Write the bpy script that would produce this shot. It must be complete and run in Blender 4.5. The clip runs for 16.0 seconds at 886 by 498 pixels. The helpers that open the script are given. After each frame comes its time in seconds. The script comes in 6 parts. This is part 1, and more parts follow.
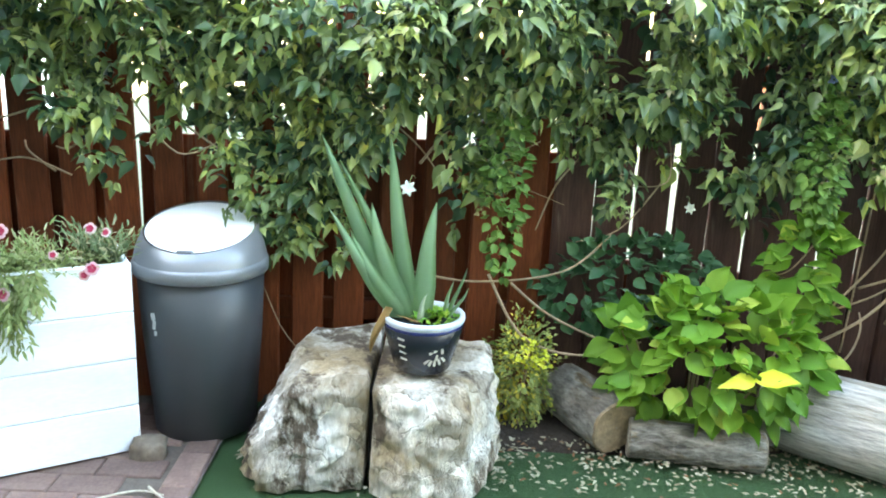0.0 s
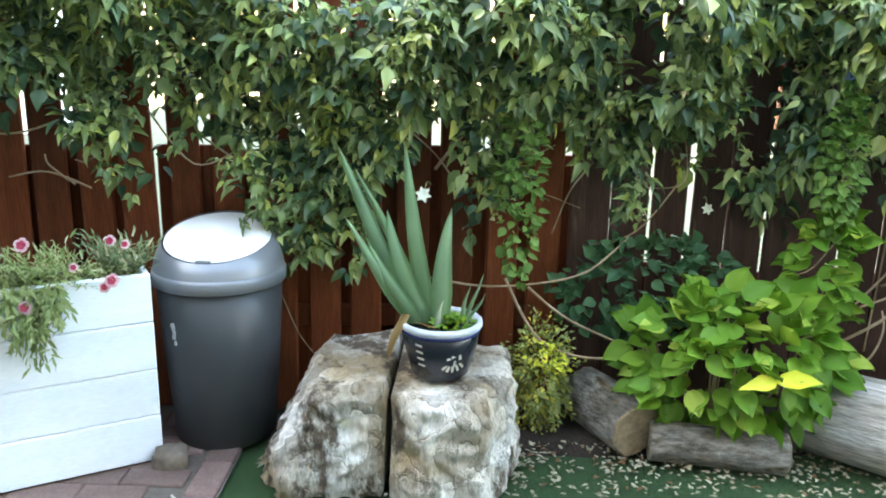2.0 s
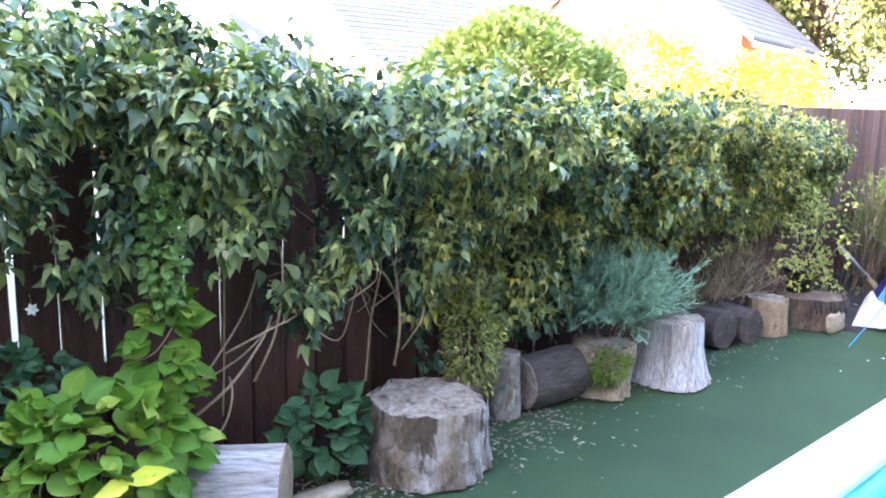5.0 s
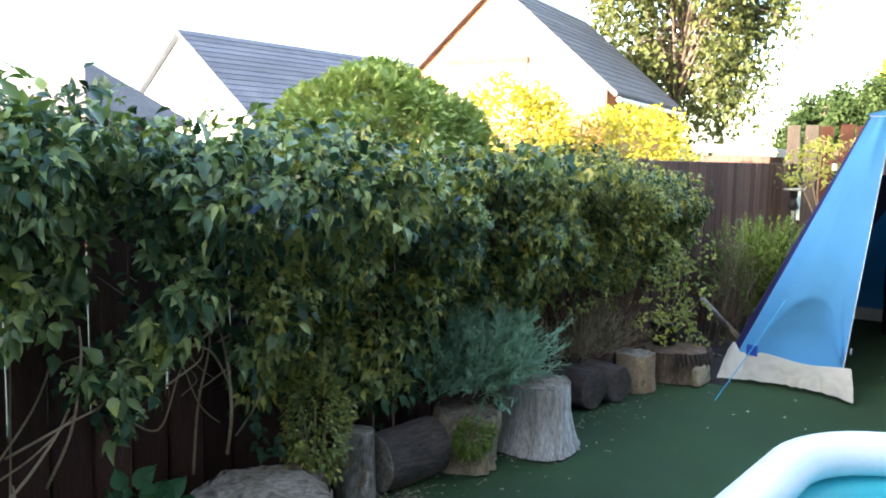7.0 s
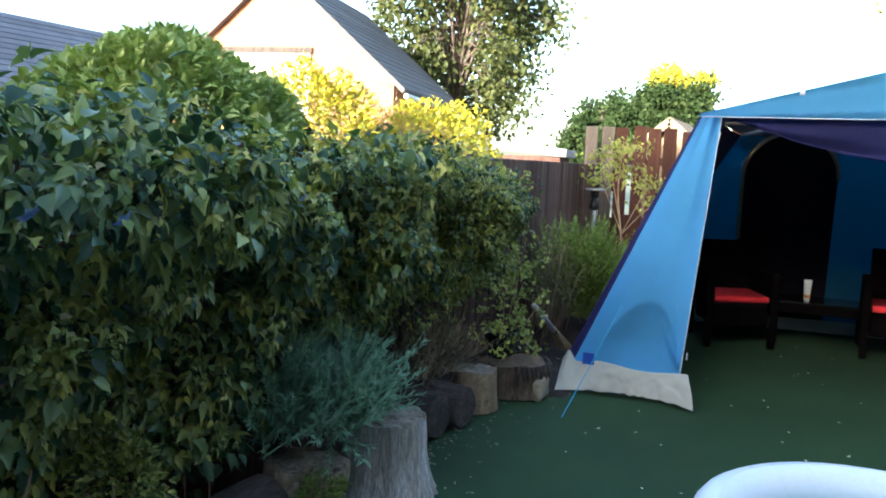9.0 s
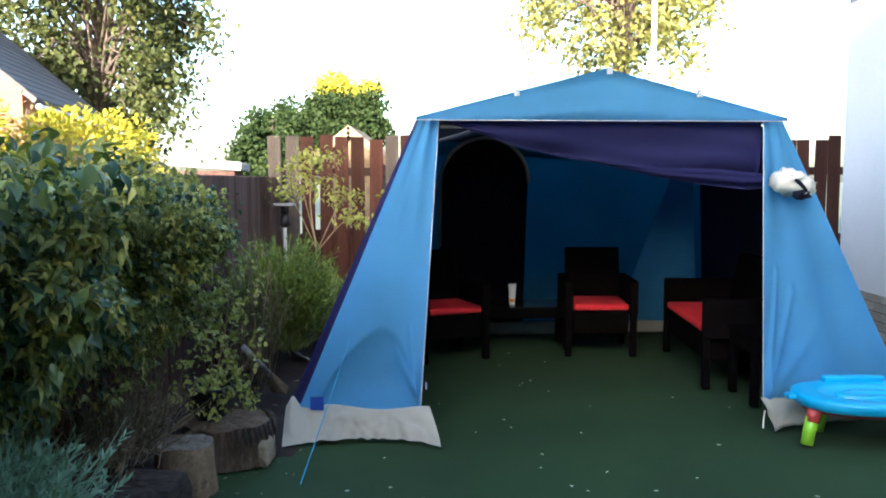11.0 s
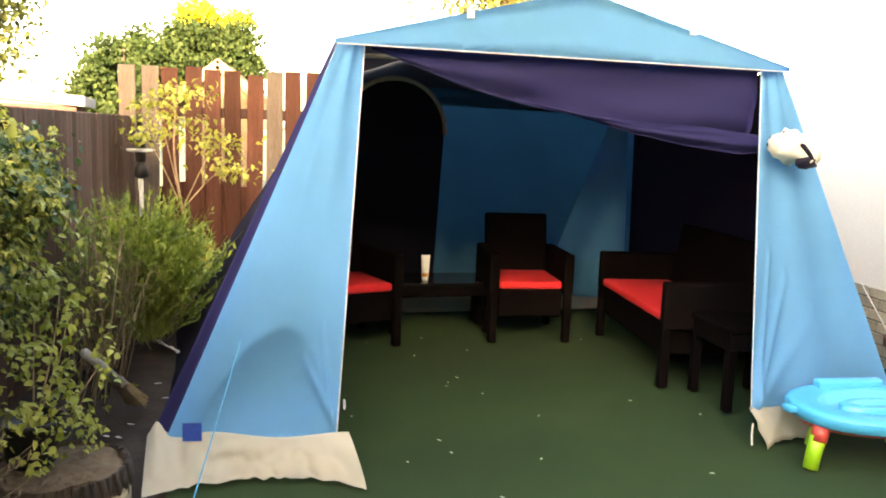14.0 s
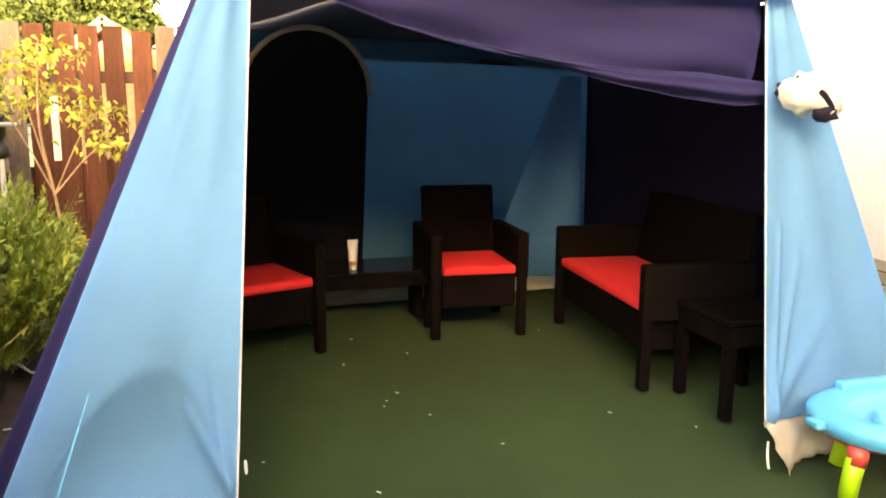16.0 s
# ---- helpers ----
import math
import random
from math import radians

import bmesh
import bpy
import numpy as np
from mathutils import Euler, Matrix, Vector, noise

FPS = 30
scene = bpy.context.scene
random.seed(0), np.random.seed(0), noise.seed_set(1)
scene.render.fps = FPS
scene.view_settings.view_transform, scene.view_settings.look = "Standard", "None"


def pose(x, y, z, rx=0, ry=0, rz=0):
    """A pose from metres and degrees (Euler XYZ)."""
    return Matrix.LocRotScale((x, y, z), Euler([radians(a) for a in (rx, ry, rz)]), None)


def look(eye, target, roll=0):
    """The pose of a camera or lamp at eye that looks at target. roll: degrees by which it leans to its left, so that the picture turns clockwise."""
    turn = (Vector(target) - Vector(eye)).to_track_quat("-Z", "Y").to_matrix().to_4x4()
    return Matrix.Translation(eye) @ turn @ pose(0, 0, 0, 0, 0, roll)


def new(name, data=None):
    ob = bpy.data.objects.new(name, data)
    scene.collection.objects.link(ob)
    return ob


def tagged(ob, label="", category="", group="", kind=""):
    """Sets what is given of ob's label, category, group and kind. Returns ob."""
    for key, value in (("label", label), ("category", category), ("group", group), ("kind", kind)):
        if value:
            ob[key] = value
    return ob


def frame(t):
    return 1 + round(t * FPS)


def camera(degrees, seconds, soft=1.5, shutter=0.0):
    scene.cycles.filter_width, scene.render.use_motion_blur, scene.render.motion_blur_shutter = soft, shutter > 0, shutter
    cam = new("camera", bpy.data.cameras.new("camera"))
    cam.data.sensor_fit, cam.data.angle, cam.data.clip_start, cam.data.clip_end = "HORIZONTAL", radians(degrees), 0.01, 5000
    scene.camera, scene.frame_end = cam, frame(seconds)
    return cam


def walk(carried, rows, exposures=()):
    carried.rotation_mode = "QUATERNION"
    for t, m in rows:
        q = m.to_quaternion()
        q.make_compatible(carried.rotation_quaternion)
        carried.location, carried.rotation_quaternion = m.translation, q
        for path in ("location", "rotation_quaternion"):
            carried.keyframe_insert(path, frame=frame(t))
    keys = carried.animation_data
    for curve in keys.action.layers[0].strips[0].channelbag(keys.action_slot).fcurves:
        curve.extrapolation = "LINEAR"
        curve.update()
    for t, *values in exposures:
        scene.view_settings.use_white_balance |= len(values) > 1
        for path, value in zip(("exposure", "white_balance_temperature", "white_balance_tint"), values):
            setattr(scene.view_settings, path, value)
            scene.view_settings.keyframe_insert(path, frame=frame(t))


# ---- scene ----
cam = camera(58.0, 16.0, soft=1.9)
PATH = [
    (0, (0.101, 0.004, 1.328), (0.129, 1.939, 0.822), 2.6),
    (0.5, (0.093, 0.004, 1.325), (-0.013, 1.944, 0.849), 2.9),
    (1, (0.098, 0.003, 1.329), (-0.038, 1.939, 0.843), 2.4),
    (1.5, (0.098, -0.01, 1.336), (-0.094, 1.904, 0.79), 1.6),
    (2, (0.11, 0.004, 1.334), (0.09, 1.941, 0.836), 1.2),
    (2.5, (0.142, 0.022, 1.335), (0.337, 1.955, 0.86), 1.7),
    (2.8, (0.184, 0.023, 1.349), (0.487, 1.945, 0.885), 1.7),
    (3, (0.182, 0.037, 1.332), (0.587, 1.943, 0.881), 1.7),
    (3.5, (0.223, 0.063, 1.349), (0.869, 1.902, 0.9), 1.0),
    (4, (0.29, 0.067, 1.398), (1.19, 1.801, 0.971), 0.9),
    (4.5, (0.356, 0.064, 1.445), (1.462, 1.682, 1.046), 1.0),
    (5, (0.397, 0.051, 1.457), (1.673, 1.549, 1.101), 1.2),
    (5.2, (0.406, 0.04, 1.463), (1.733, 1.498, 1.124), 1.3),
    (7.3, (0.788, 0.218, 1.48), (2.3, 1.509, 1.261), 1.1),
    (7.5, (0.828, 0.274, 1.487), (2.363, 1.529, 1.223), 1.9),
    (8, (0.908, 0.484, 1.482), (2.568, 1.581, 1.281), 2.4),
    (8.5, (0.975, 0.67, 1.465), (2.743, 1.586, 1.271), 1.6),
    (9, (1.126, 0.832, 1.443), (2.927, 1.675, 1.228), 2.3),
    (9.5, (1.3, 0.94, 1.466), (3.2, 1.538, 1.287), 2.2),
    (10, (1.435, 1.047, 1.477), (3.388, 1.436, 1.288), 1.8),
    (10.2, (1.509, 1.144, 1.469), (3.481, 1.432, 1.292), 0.5),
    (12.3, (2.282, 1.434, 1.439), (4.269, 1.313, 1.243), 1.0),
    (12.5, (2.348, 1.488, 1.447), (4.334, 1.377, 1.233), -0.2),
    (13, (2.517, 1.55, 1.431), (4.483, 1.402, 1.098), 1.3),
    (13.5, (2.777, 1.574, 1.431), (4.742, 1.276, 1.203), 0.1),
    (14, (2.991, 1.613, 1.436), (4.948, 1.314, 1.151), 2.1),
    (14.5, (3.242, 1.656, 1.413), (5.171, 1.211, 1.129), -0.2),
    (15, (3.445, 1.593, 1.426), (5.373, 1.197, 1.07), -0.2),
    (15.2, (3.539, 1.585, 1.401), (5.466, 1.149, 1.086), -0.2),
    (15.5, (3.679, 1.51, 1.417), (5.602, 1.065, 1.098), -0.4),
    (16, (3.895, 1.472, 1.405), (5.805, 1.005, 1.037), 0.5),
]
EXPOSURES = [(0, 5.55, 7800, 6), (1.5, 5.15, 7900, 7), (2.5, 5.35, 7500, 13), (3.5, 6.1, 6700, 25), (4, 6.15, 6400, 28), (4.5, 5.85, 6100, 29), (5.2, 4.85, 6100, 26), (7.3, 3.6, 6200, 9), (8, 3.65, 6200, 8), (8.5, 3.05, 6100, 7), (9, 2.9, 5600, 6), (9.5, 2.45, 5250, 6), (10.2, 2.55, 5150, 8), (12.3, 3.2, 7400, 12), (13, 3.4, 8100, 12), (14, 3.8, 9000, 15), (14.5, 3.7, 9300, 15), (15.5, 3.9, 10000, 18), (16, 4.1, 11900, 23)]
walk(cam, [(t, look(eye, target, roll)) for t, eye, target, roll in PATH], EXPOSURES)

# ---- daylight: low sun behind an added, unseen tall wall, garden in open shade ----
SUN_AZ = Vector((-1.0, 0.12, 0)).normalized()
SUN_EL = 13.0
world = bpy.data.worlds.new("sky")
scene.world = world
world.use_nodes = True
wn = world.node_tree
sky = wn.nodes.new("ShaderNodeTexSky")
sky.sky_type = "NISHITA"
sky.sun_disc = False
sky.sun_elevation = radians(SUN_EL)
sky.sun_rotation = math.atan2(SUN_AZ.x, SUN_AZ.y)
sky.dust_density = 3.0
wn.links.new(sky.outputs[0], wn.nodes["Background"].inputs[0])
wn.nodes["Background"].inputs[1].default_value = 0.15
sun = new("sun", bpy.data.lights.new("sun", "SUN"))
sun.data.energy = 4.0
sun.data.angle = radians(0.5)
sun.data.color = (1.0, 0.86, 0.66)
sun_dir = SUN_AZ * math.cos(radians(SUN_EL)) + Vector((0, 0, math.sin(radians(SUN_EL))))
sun.matrix_world = look(sun_dir * 60, (0, 0, 0))


# ---- materials ----
def node_mat(name):
    m = bpy.data.materials.new(name)
    m.use_nodes = True
    nt = m.node_tree
    return m, nt, nt.nodes["Principled BSDF"], nt.links.new


def mix_rgb(nt, fac, a, b, blend="MIX"):
    n = nt.nodes.new("ShaderNodeMix")
    n.data_type, n.blend_type = "RGBA", blend
    for sock, v in ((n.inputs[0], fac), (n.inputs[6], a), (n.inputs[7], b)):
        if hasattr(v, "is_linked"):
            nt.links.new(v, sock)
        elif isinstance(v, tuple):
            sock.default_value = (*v, 1)
        else:
            sock.default_value = v
    return n.outputs[2]


def noise_node(nt, scale, detail=4, rough=0.6, stretch=(1, 1, 1), coords="Object"):
    tc = nt.nodes.new("ShaderNodeTexCoord")
    mp = nt.nodes.new("ShaderNodeMapping")
    mp.inputs["Scale"].default_value = stretch
    nt.links.new(tc.outputs[coords], mp.inputs[0])
    n = nt.nodes.new("ShaderNodeTexNoise")
    n.inputs["Scale"].default_value, n.inputs["Detail"].default_value, n.inputs["Roughness"].default_value = scale, detail, rough
    nt.links.new(mp.outputs[0], n.inputs[0])
    return n.outputs[0]


def ramp(nt, fac, lo, hi):
    n = nt.nodes.new("ShaderNodeMapRange")
    n.inputs[1].default_value, n.inputs[2].default_value = lo, hi
    nt.links.new(fac, n.inputs[0])
    return n.outputs[0]


def surface(name, c1, c2, scale=3.0, rough=0.8, fine=60.0, fine_amt=0.25, bump=0.3, dist=0.01, metallic=0.0, stretch=(1, 1, 1), rand=0.0, c3=None, c3_at=(0.58, 0.66), spec=0.5):
    """Two colours blended by coarse noise, darkened by fine grain, with relief; c3 is a patchy third colour."""
    m, nt, b, link = node_mat(name)
    coarse = ramp(nt, noise_node(nt, scale, 5, 0.6, stretch), 0.3, 0.7)
    col = mix_rgb(nt, coarse, c1, c2)
    if c3:
        col = mix_rgb(nt, ramp(nt, noise_node(nt, scale * 1.7, 6, 0.65, stretch), *c3_at), col, c3)
    grain = noise_node(nt, fine, 6, 0.7, stretch)
    dark = mix_rgb(nt, ramp(nt, grain, 0.3, 0.7), (1 - fine_amt,) * 3, (1 + fine_amt * 0.5,) * 3)
    col = mix_rgb(nt, 1.0, col, dark, "MULTIPLY")
    if rand:
        info = nt.nodes.new("ShaderNodeObjectInfo")
        tone = mix_rgb(nt, info.outputs["Random"], (1 - rand,) * 3, (1 + rand * 0.6,) * 3)
        col = mix_rgb(nt, 1.0, col, tone, "MULTIPLY")
    link(col, b.inputs["Base Color"])
    b.inputs["Metallic"].default_value = metallic
    b.inputs["Specular IOR Level"].default_value = spec
    rr = nt.nodes.new("ShaderNodeMapRange")
    rr.inputs[3].default_value, rr.inputs[4].default_value = rough - 0.08, min(1, rough + 0.08)
    link(grain, rr.inputs[0])
    link(rr.outputs[0], b.inputs["Roughness"])
    if bump:
        bp = nt.nodes.new("ShaderNodeBump")
        bp.inputs["Strength"].default_value, bp.inputs["Distance"].default_value = bump, dist
        link(grain, bp.inputs["Height"])
        link(bp.outputs[0], b.inputs["Normal"])
    return m


def leafy(name, c1, c2, c3=None, rough=0.45, through_light=0.22, odd=0.12, spec=0.3, tint=None):
    """Leaves: each one its own shade, some light passing through."""
    m, nt, b, link = node_mat(name)
    geo = nt.nodes.new("ShaderNodeNewGeometry")
    info = nt.nodes.new("ShaderNodeObjectInfo")
    add = nt.nodes.new("ShaderNodeMath")
    add.operation = "ADD"
    link(geo.outputs["Random Per Island"], add.inputs[0])
    link(info.outputs["Random"], add.inputs[1])
    fr = nt.nodes.new("ShaderNodeMath")
    fr.operation = "FRACT"
    link(add.outputs[0], fr.inputs[0])
    col = mix_rgb(nt, fr.outputs[0], c1, c2)
    if c3:
        st = ramp(nt, fr.outputs[0], 1 - odd, 1 - odd + 0.02)
        col = mix_rgb(nt, st, col, c3)
    patch = ramp(nt, noise_node(nt, 2.2, 3), 0.35, 0.65)
    col = mix_rgb(nt, patch, mix_rgb(nt, 1.0, col, (0.62, 0.68, 0.60), "MULTIPLY"), col)
    if tint:
        col = mix_rgb(nt, ramp(nt, noise_node(nt, 6.5, 3), 0.48, 0.62), col, mix_rgb(nt, 1.0, col, tint, "MULTIPLY"))
    link(col, b.inputs["Base Color"])
    b.inputs["Roughness"].default_value = rough
    b.inputs["Specular IOR Level"].default_value = spec
    tr = nt.nodes.new("ShaderNodeBsdfTranslucent")
    link(mix_rgb(nt, 1.0, col, (1.1, 1.15, 0.6), "MULTIPLY"), tr.inputs[0])
    ms = nt.nodes.new("ShaderNodeMixShader")
    ms.inputs[0].default_value = through_light
    link(b.outputs[0], ms.inputs[1])
    link(tr.outputs[0], ms.inputs[2])
    link(ms.outputs[0], nt.nodes["Material Output"].inputs[0])
    return m


def cloth(name, col, through_light=0.3, rough=0.75):
    m, nt, b, link = node_mat(name)
    n = ramp(nt, noise_node(nt, 2.0, 4), 0.3, 0.7)
    c = mix_rgb(nt, n, tuple(v * 0.92 for v in col), tuple(min(1, v * 1.06) for v in col))
    link(c, b.inputs["Base Color"])
    b.inputs["Roughness"].default_value = rough
    b.inputs["Specular IOR Level"].default_value = 0.25
    bp = nt.nodes.new("ShaderNodeBump")
    bp.inputs["Strength"].default_value, bp.inputs["Distance"].default_value = 0.15, 0.004
    link(noise_node(nt, 260, 2), bp.inputs["Height"])
    link(bp.outputs[0], b.inputs["Normal"])
    if through_light:
        tr = nt.nodes.new("ShaderNodeBsdfTranslucent")
        link(c, tr.inputs[0])
        ms = nt.nodes.new("ShaderNodeMixShader")
        ms.inputs[0].default_value = through_light
        link(b.outputs[0], ms.inputs[1])
        link(tr.outputs[0], ms.inputs[2])
        link(ms.outputs[0], nt.nodes["Material Output"].inputs[0])
    return m


M_TURF = surface("artificial_turf", (0.014, 0.050, 0.011), (0.029, 0.080, 0.019), 1.2, 0.85, 240, 0.5, 0.8, 0.01)
M_SOIL = surface("soil", (0.024, 0.016, 0.012), (0.055, 0.038, 0.027), 5, 0.95, 70, 0.5, 0.8, 0.02)
M_FAR = surface("far_ground", (0.10, 0.12, 0.06), (0.16, 0.15, 0.10), 0.2, 0.95, 8, 0.3, 0.2)
M_PAVER = surface("brick_paver", (0.17, 0.10, 0.085), (0.24, 0.155, 0.13), 6, 0.85, 90, 0.3, 0.5, 0.006, rand=0.25)
M_JOINT = surface("sandy_joint", (0.10, 0.075, 0.06), (0.15, 0.12, 0.10), 8, 0.95, 80, 0.3)
M_FENCE = surface("stained_fence_board", (0.095, 0.022, 0.0085), (0.195, 0.056, 0.021), 2.0, 0.62, 28, 0.4, 0.35, 0.004, stretch=(6, 6, 0.5), rand=0.55, c3=(0.20, 0.115, 0.075), c3_at=(0.62, 0.8), spec=0.15)
M_FENCE2 = surface("weathered_fence_board", (0.062, 0.030, 0.024), (0.125, 0.068, 0.053), 2.0, 0.75, 28, 0.35, 0.35, 0.004, stretch=(6, 6, 0.5), rand=0.35, c3=(0.20, 0.155, 0.125), c3_at=(0.6, 0.8), spec=0.15)
M_FENCEMID = surface("faded_fence_board", (0.115, 0.062, 0.045), (0.20, 0.118, 0.088), 2.0, 0.8, 28, 0.35, 0.35, 0.004, stretch=(6, 6, 0.5), rand=0.35, c3=(0.24, 0.185, 0.15), c3_at=(0.6, 0.8), spec=0.15)
M_FENCE3 = surface("dark_fence_board", (0.07, 0.026, 0.017), (0.13, 0.052, 0.034), 2.0, 0.75, 28, 0.4, 0.35, 0.004, stretch=(6, 6, 0.5), rand=0.4, c3=(0.20, 0.12, 0.08), c3_at=(0.66, 0.8), spec=0.15)
M_PALEBOARD = surface("pale_weathered_board", (0.14, 0.105, 0.082), (0.23, 0.185, 0.15), 2.0, 0.8, 28, 0.4, 0.35, 0.004, stretch=(6, 6, 0.5), rand=0.2, spec=0.15)
M_WHITE = surface("white_painted_board", (0.72, 0.77, 0.80), (0.82, 0.85, 0.86), 3.0, 0.6, 40, 0.08, 0.2, 0.003, stretch=(1, 1, 4), rand=0.05, c3=(0.58, 0.62, 0.62), c3_at=(0.66, 0.85))
M_BIN = surface("grey_plastic", (0.045, 0.05, 0.055), (0.055, 0.06, 0.066), 3, 0.42, 300, 0.1, 0.1, 0.001)
M_BINLID = surface("silver_plastic", (0.19, 0.20, 0.22), (0.23, 0.24, 0.26), 3, 0.32, 300, 0.06, 0.05, 0.001, metallic=0.25)
M_FLAP = surface("white_plastic", (0.86, 0.87, 0.88), (0.90, 0.91, 0.91), 3, 0.2, 200, 0.03, 0.0)


def flaky_wood(name, tan=(0.46, 0.355, 0.225), pale=(0.88, 0.85, 0.80), stain=(0.16, 0.12, 0.09), size=9):
    """Weathered wood that flakes in plates: tan, white and grey plates parted by dark cracks."""
    m, nt, b, link = node_mat(name)
    wob = nt.nodes.new("ShaderNodeTexNoise")
    wob.inputs["Scale"].default_value = 9
    wob.inputs["Detail"].default_value = 4
    tc = nt.nodes.new("ShaderNodeTexCoord")
    link(tc.outputs["Object"], wob.inputs["Vector"])
    warp = nt.nodes.new("ShaderNodeVectorMath")
    warp.operation = "MULTIPLY_ADD"
    warp.inputs[1].default_value = (0.16, 0.16, 0.16)
    link(wob.outputs["Color"], warp.inputs[0])
    link(tc.outputs["Object"], warp.inputs[2])
    mp = nt.nodes.new("ShaderNodeMapping")
    mp.inputs["Scale"].default_value = (1.6, 1.6, 0.7)
    link(warp.outputs[0], mp.inputs["Vector"])
    edge = nt.nodes.new("ShaderNodeTexVoronoi")
    edge.feature = "DISTANCE_TO_EDGE"
    edge.inputs["Scale"].default_value = size
    link(mp.outputs[0], edge.inputs["Vector"])
    cell = nt.nodes.new("ShaderNodeTexVoronoi")
    cell.inputs["Scale"].default_value = size
    link(mp.outputs[0], cell.inputs["Vector"])
    tone = nt.nodes.new("ShaderNodeSeparateColor")
    link(cell.outputs["Color"], tone.inputs[0])
    big = ramp(nt, noise_node(nt, 3.2, 5, 0.65, (1, 1, 0.8)), 0.40, 0.62)
    col = mix_rgb(nt, big, tan, pale)
    col = mix_rgb(nt, 1.0, col, mix_rgb(nt, tone.outputs[0], (0.62, 0.59, 0.55), (1.2, 1.2, 1.2)), "MULTIPLY")
    dark = ramp(nt, noise_node(nt, 6.5, 6, 0.7, (1.3, 1.3, 0.6)), 0.51, 0.60)
    col = mix_rgb(nt, dark, col, stain)
    grain = noise_node(nt, 42, 6, 0.7, (1.5, 1.5, 0.5))
    col = mix_rgb(nt, 1.0, col, mix_rgb(nt, ramp(nt, grain, 0.3, 0.7), (0.66, 0.63, 0.6), (1.12, 1.12, 1.12)), "MULTIPLY")
    crack = ramp(nt, edge.outputs["Distance"], 0.0, 0.035)
    col = mix_rgb(nt, 1.0, col, mix_rgb(nt, crack, mix_rgb(nt, ramp(nt, noise_node(nt, 7, 3), 0.48, 0.6), (0.97, 0.97, 0.97), (0.50, 0.45, 0.40)), (1, 1, 1)), "MULTIPLY")
    link(col, b.inputs["Base Color"])
    b.inputs["Roughness"].default_value = 0.85
    b.inputs["Specular IOR Level"].default_value = 0.2
    add = nt.nodes.new("ShaderNodeMath")
    add.operation = "MULTIPLY_ADD"
    link(crack, add.inputs[0])
    add.inputs[1].default_value = 0.3
    link(grain, add.inputs[2])
    bp = nt.nodes.new("ShaderNodeBump")
    bp.inputs["Strength"].default_value, bp.inputs["Distance"].default_value = 1.0, 0.02
    link(add.outputs[0], bp.inputs["Height"])
    link(bp.outputs[0], b.inputs["Normal"])
    return m


M_BLOCK = flaky_wood("flaking_pale_wood")
M_STUMP = flaky_wood("flaking_grey_bark", (0.24, 0.185, 0.12), (0.60, 0.57, 0.53), (0.11, 0.085, 0.06), 11)
M_TOPWOOD = surface("tan_weathered_wood", (0.30, 0.22, 0.13), (0.52, 0.43, 0.30), 6, 0.85, 24, 0.5, 1.0, 0.03, c3=(0.16, 0.12, 0.09), c3_at=(0.58, 0.68))
M_BARKSILVER = surface("silvery_bark", (0.42, 0.36, 0.28), (0.84, 0.81, 0.77), 5, 0.8, 26, 0.6, 1.0, 0.03, stretch=(3.5, 3.5, 0.45), rand=0.1, c3=(0.14, 0.12, 0.10), c3_at=(0.62, 0.7))
M_BARKGREY = surface("grey_bark", (0.20, 0.16, 0.12), (0.53, 0.49, 0.43), 6, 0.9, 24, 0.65, 1.0, 0.05, stretch=(1.7, 1.7, 0.75), rand=0.15, c3=(0.30, 0.21, 0.12), c3_at=(0.56, 0.66))
M_BARKBROWN = surface("brown_bark", (0.09, 0.06, 0.04), (0.24, 0.17, 0.11), 7, 0.95, 30, 0.55, 1.0, 0.03, stretch=(2, 2, 0.6), rand=0.1)
M_TOPBROWN = surface("brown_sawn_wood", (0.13, 0.085, 0.05), (0.22, 0.15, 0.095), 7, 0.9, 30, 0.45, 0.9, 0.015, c3=(0.07, 0.045, 0.03), c3_at=(0.58, 0.68))
M_BARKDARK = surface("dark_bark", (0.045, 0.034, 0.028), (0.13, 0.10, 0.085), 8, 0.95, 34, 0.55, 1.0, 0.025, stretch=(2, 2, 0.6), rand=0.2)
M_CUT = surface("cut_wood", (0.20, 0.135, 0.075), (0.33, 0.25, 0.16), 8, 0.85, 45, 0.45, 0.6, 0.01, rand=0.15, c3=(0.10, 0.075, 0.05), c3_at=(0.6, 0.7))
M_CUTGREY = surface("weathered_cut_wood", (0.21, 0.165, 0.115), (0.40, 0.34, 0.27), 9, 0.9, 36, 0.5, 0.9, 0.02, rand=0.1, c3=(0.10, 0.075, 0.055), c3_at=(0.56, 0.66))
M_GAP = surface("crack_shade", (0.012, 0.010, 0.009), (0.02, 0.017, 0.015), 9, 0.95, 36, 0.3)
M_POT = surface("black_glaze", (0.012, 0.014, 0.022), (0.02, 0.022, 0.032), 4, 0.22, 50, 0.15, 0.1, 0.002)
M_COBALT = surface("cobalt_glaze", (0.008, 0.014, 0.075), (0.012, 0.02, 0.10), 8, 0.25, 50, 0.1, 0.1, 0.002)
M_POTRIM = surface("grey_glaze_rim", (0.42, 0.45, 0.50), (0.55, 0.57, 0.60), 8, 0.3, 50, 0.15, 0.1, 0.002)
M_MOTIF = surface("cream_motif", (0.45, 0.40, 0.32), (0.5, 0.46, 0.38), 8, 0.5)
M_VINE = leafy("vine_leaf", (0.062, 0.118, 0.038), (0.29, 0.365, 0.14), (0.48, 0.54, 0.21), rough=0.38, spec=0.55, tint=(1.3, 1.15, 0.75))
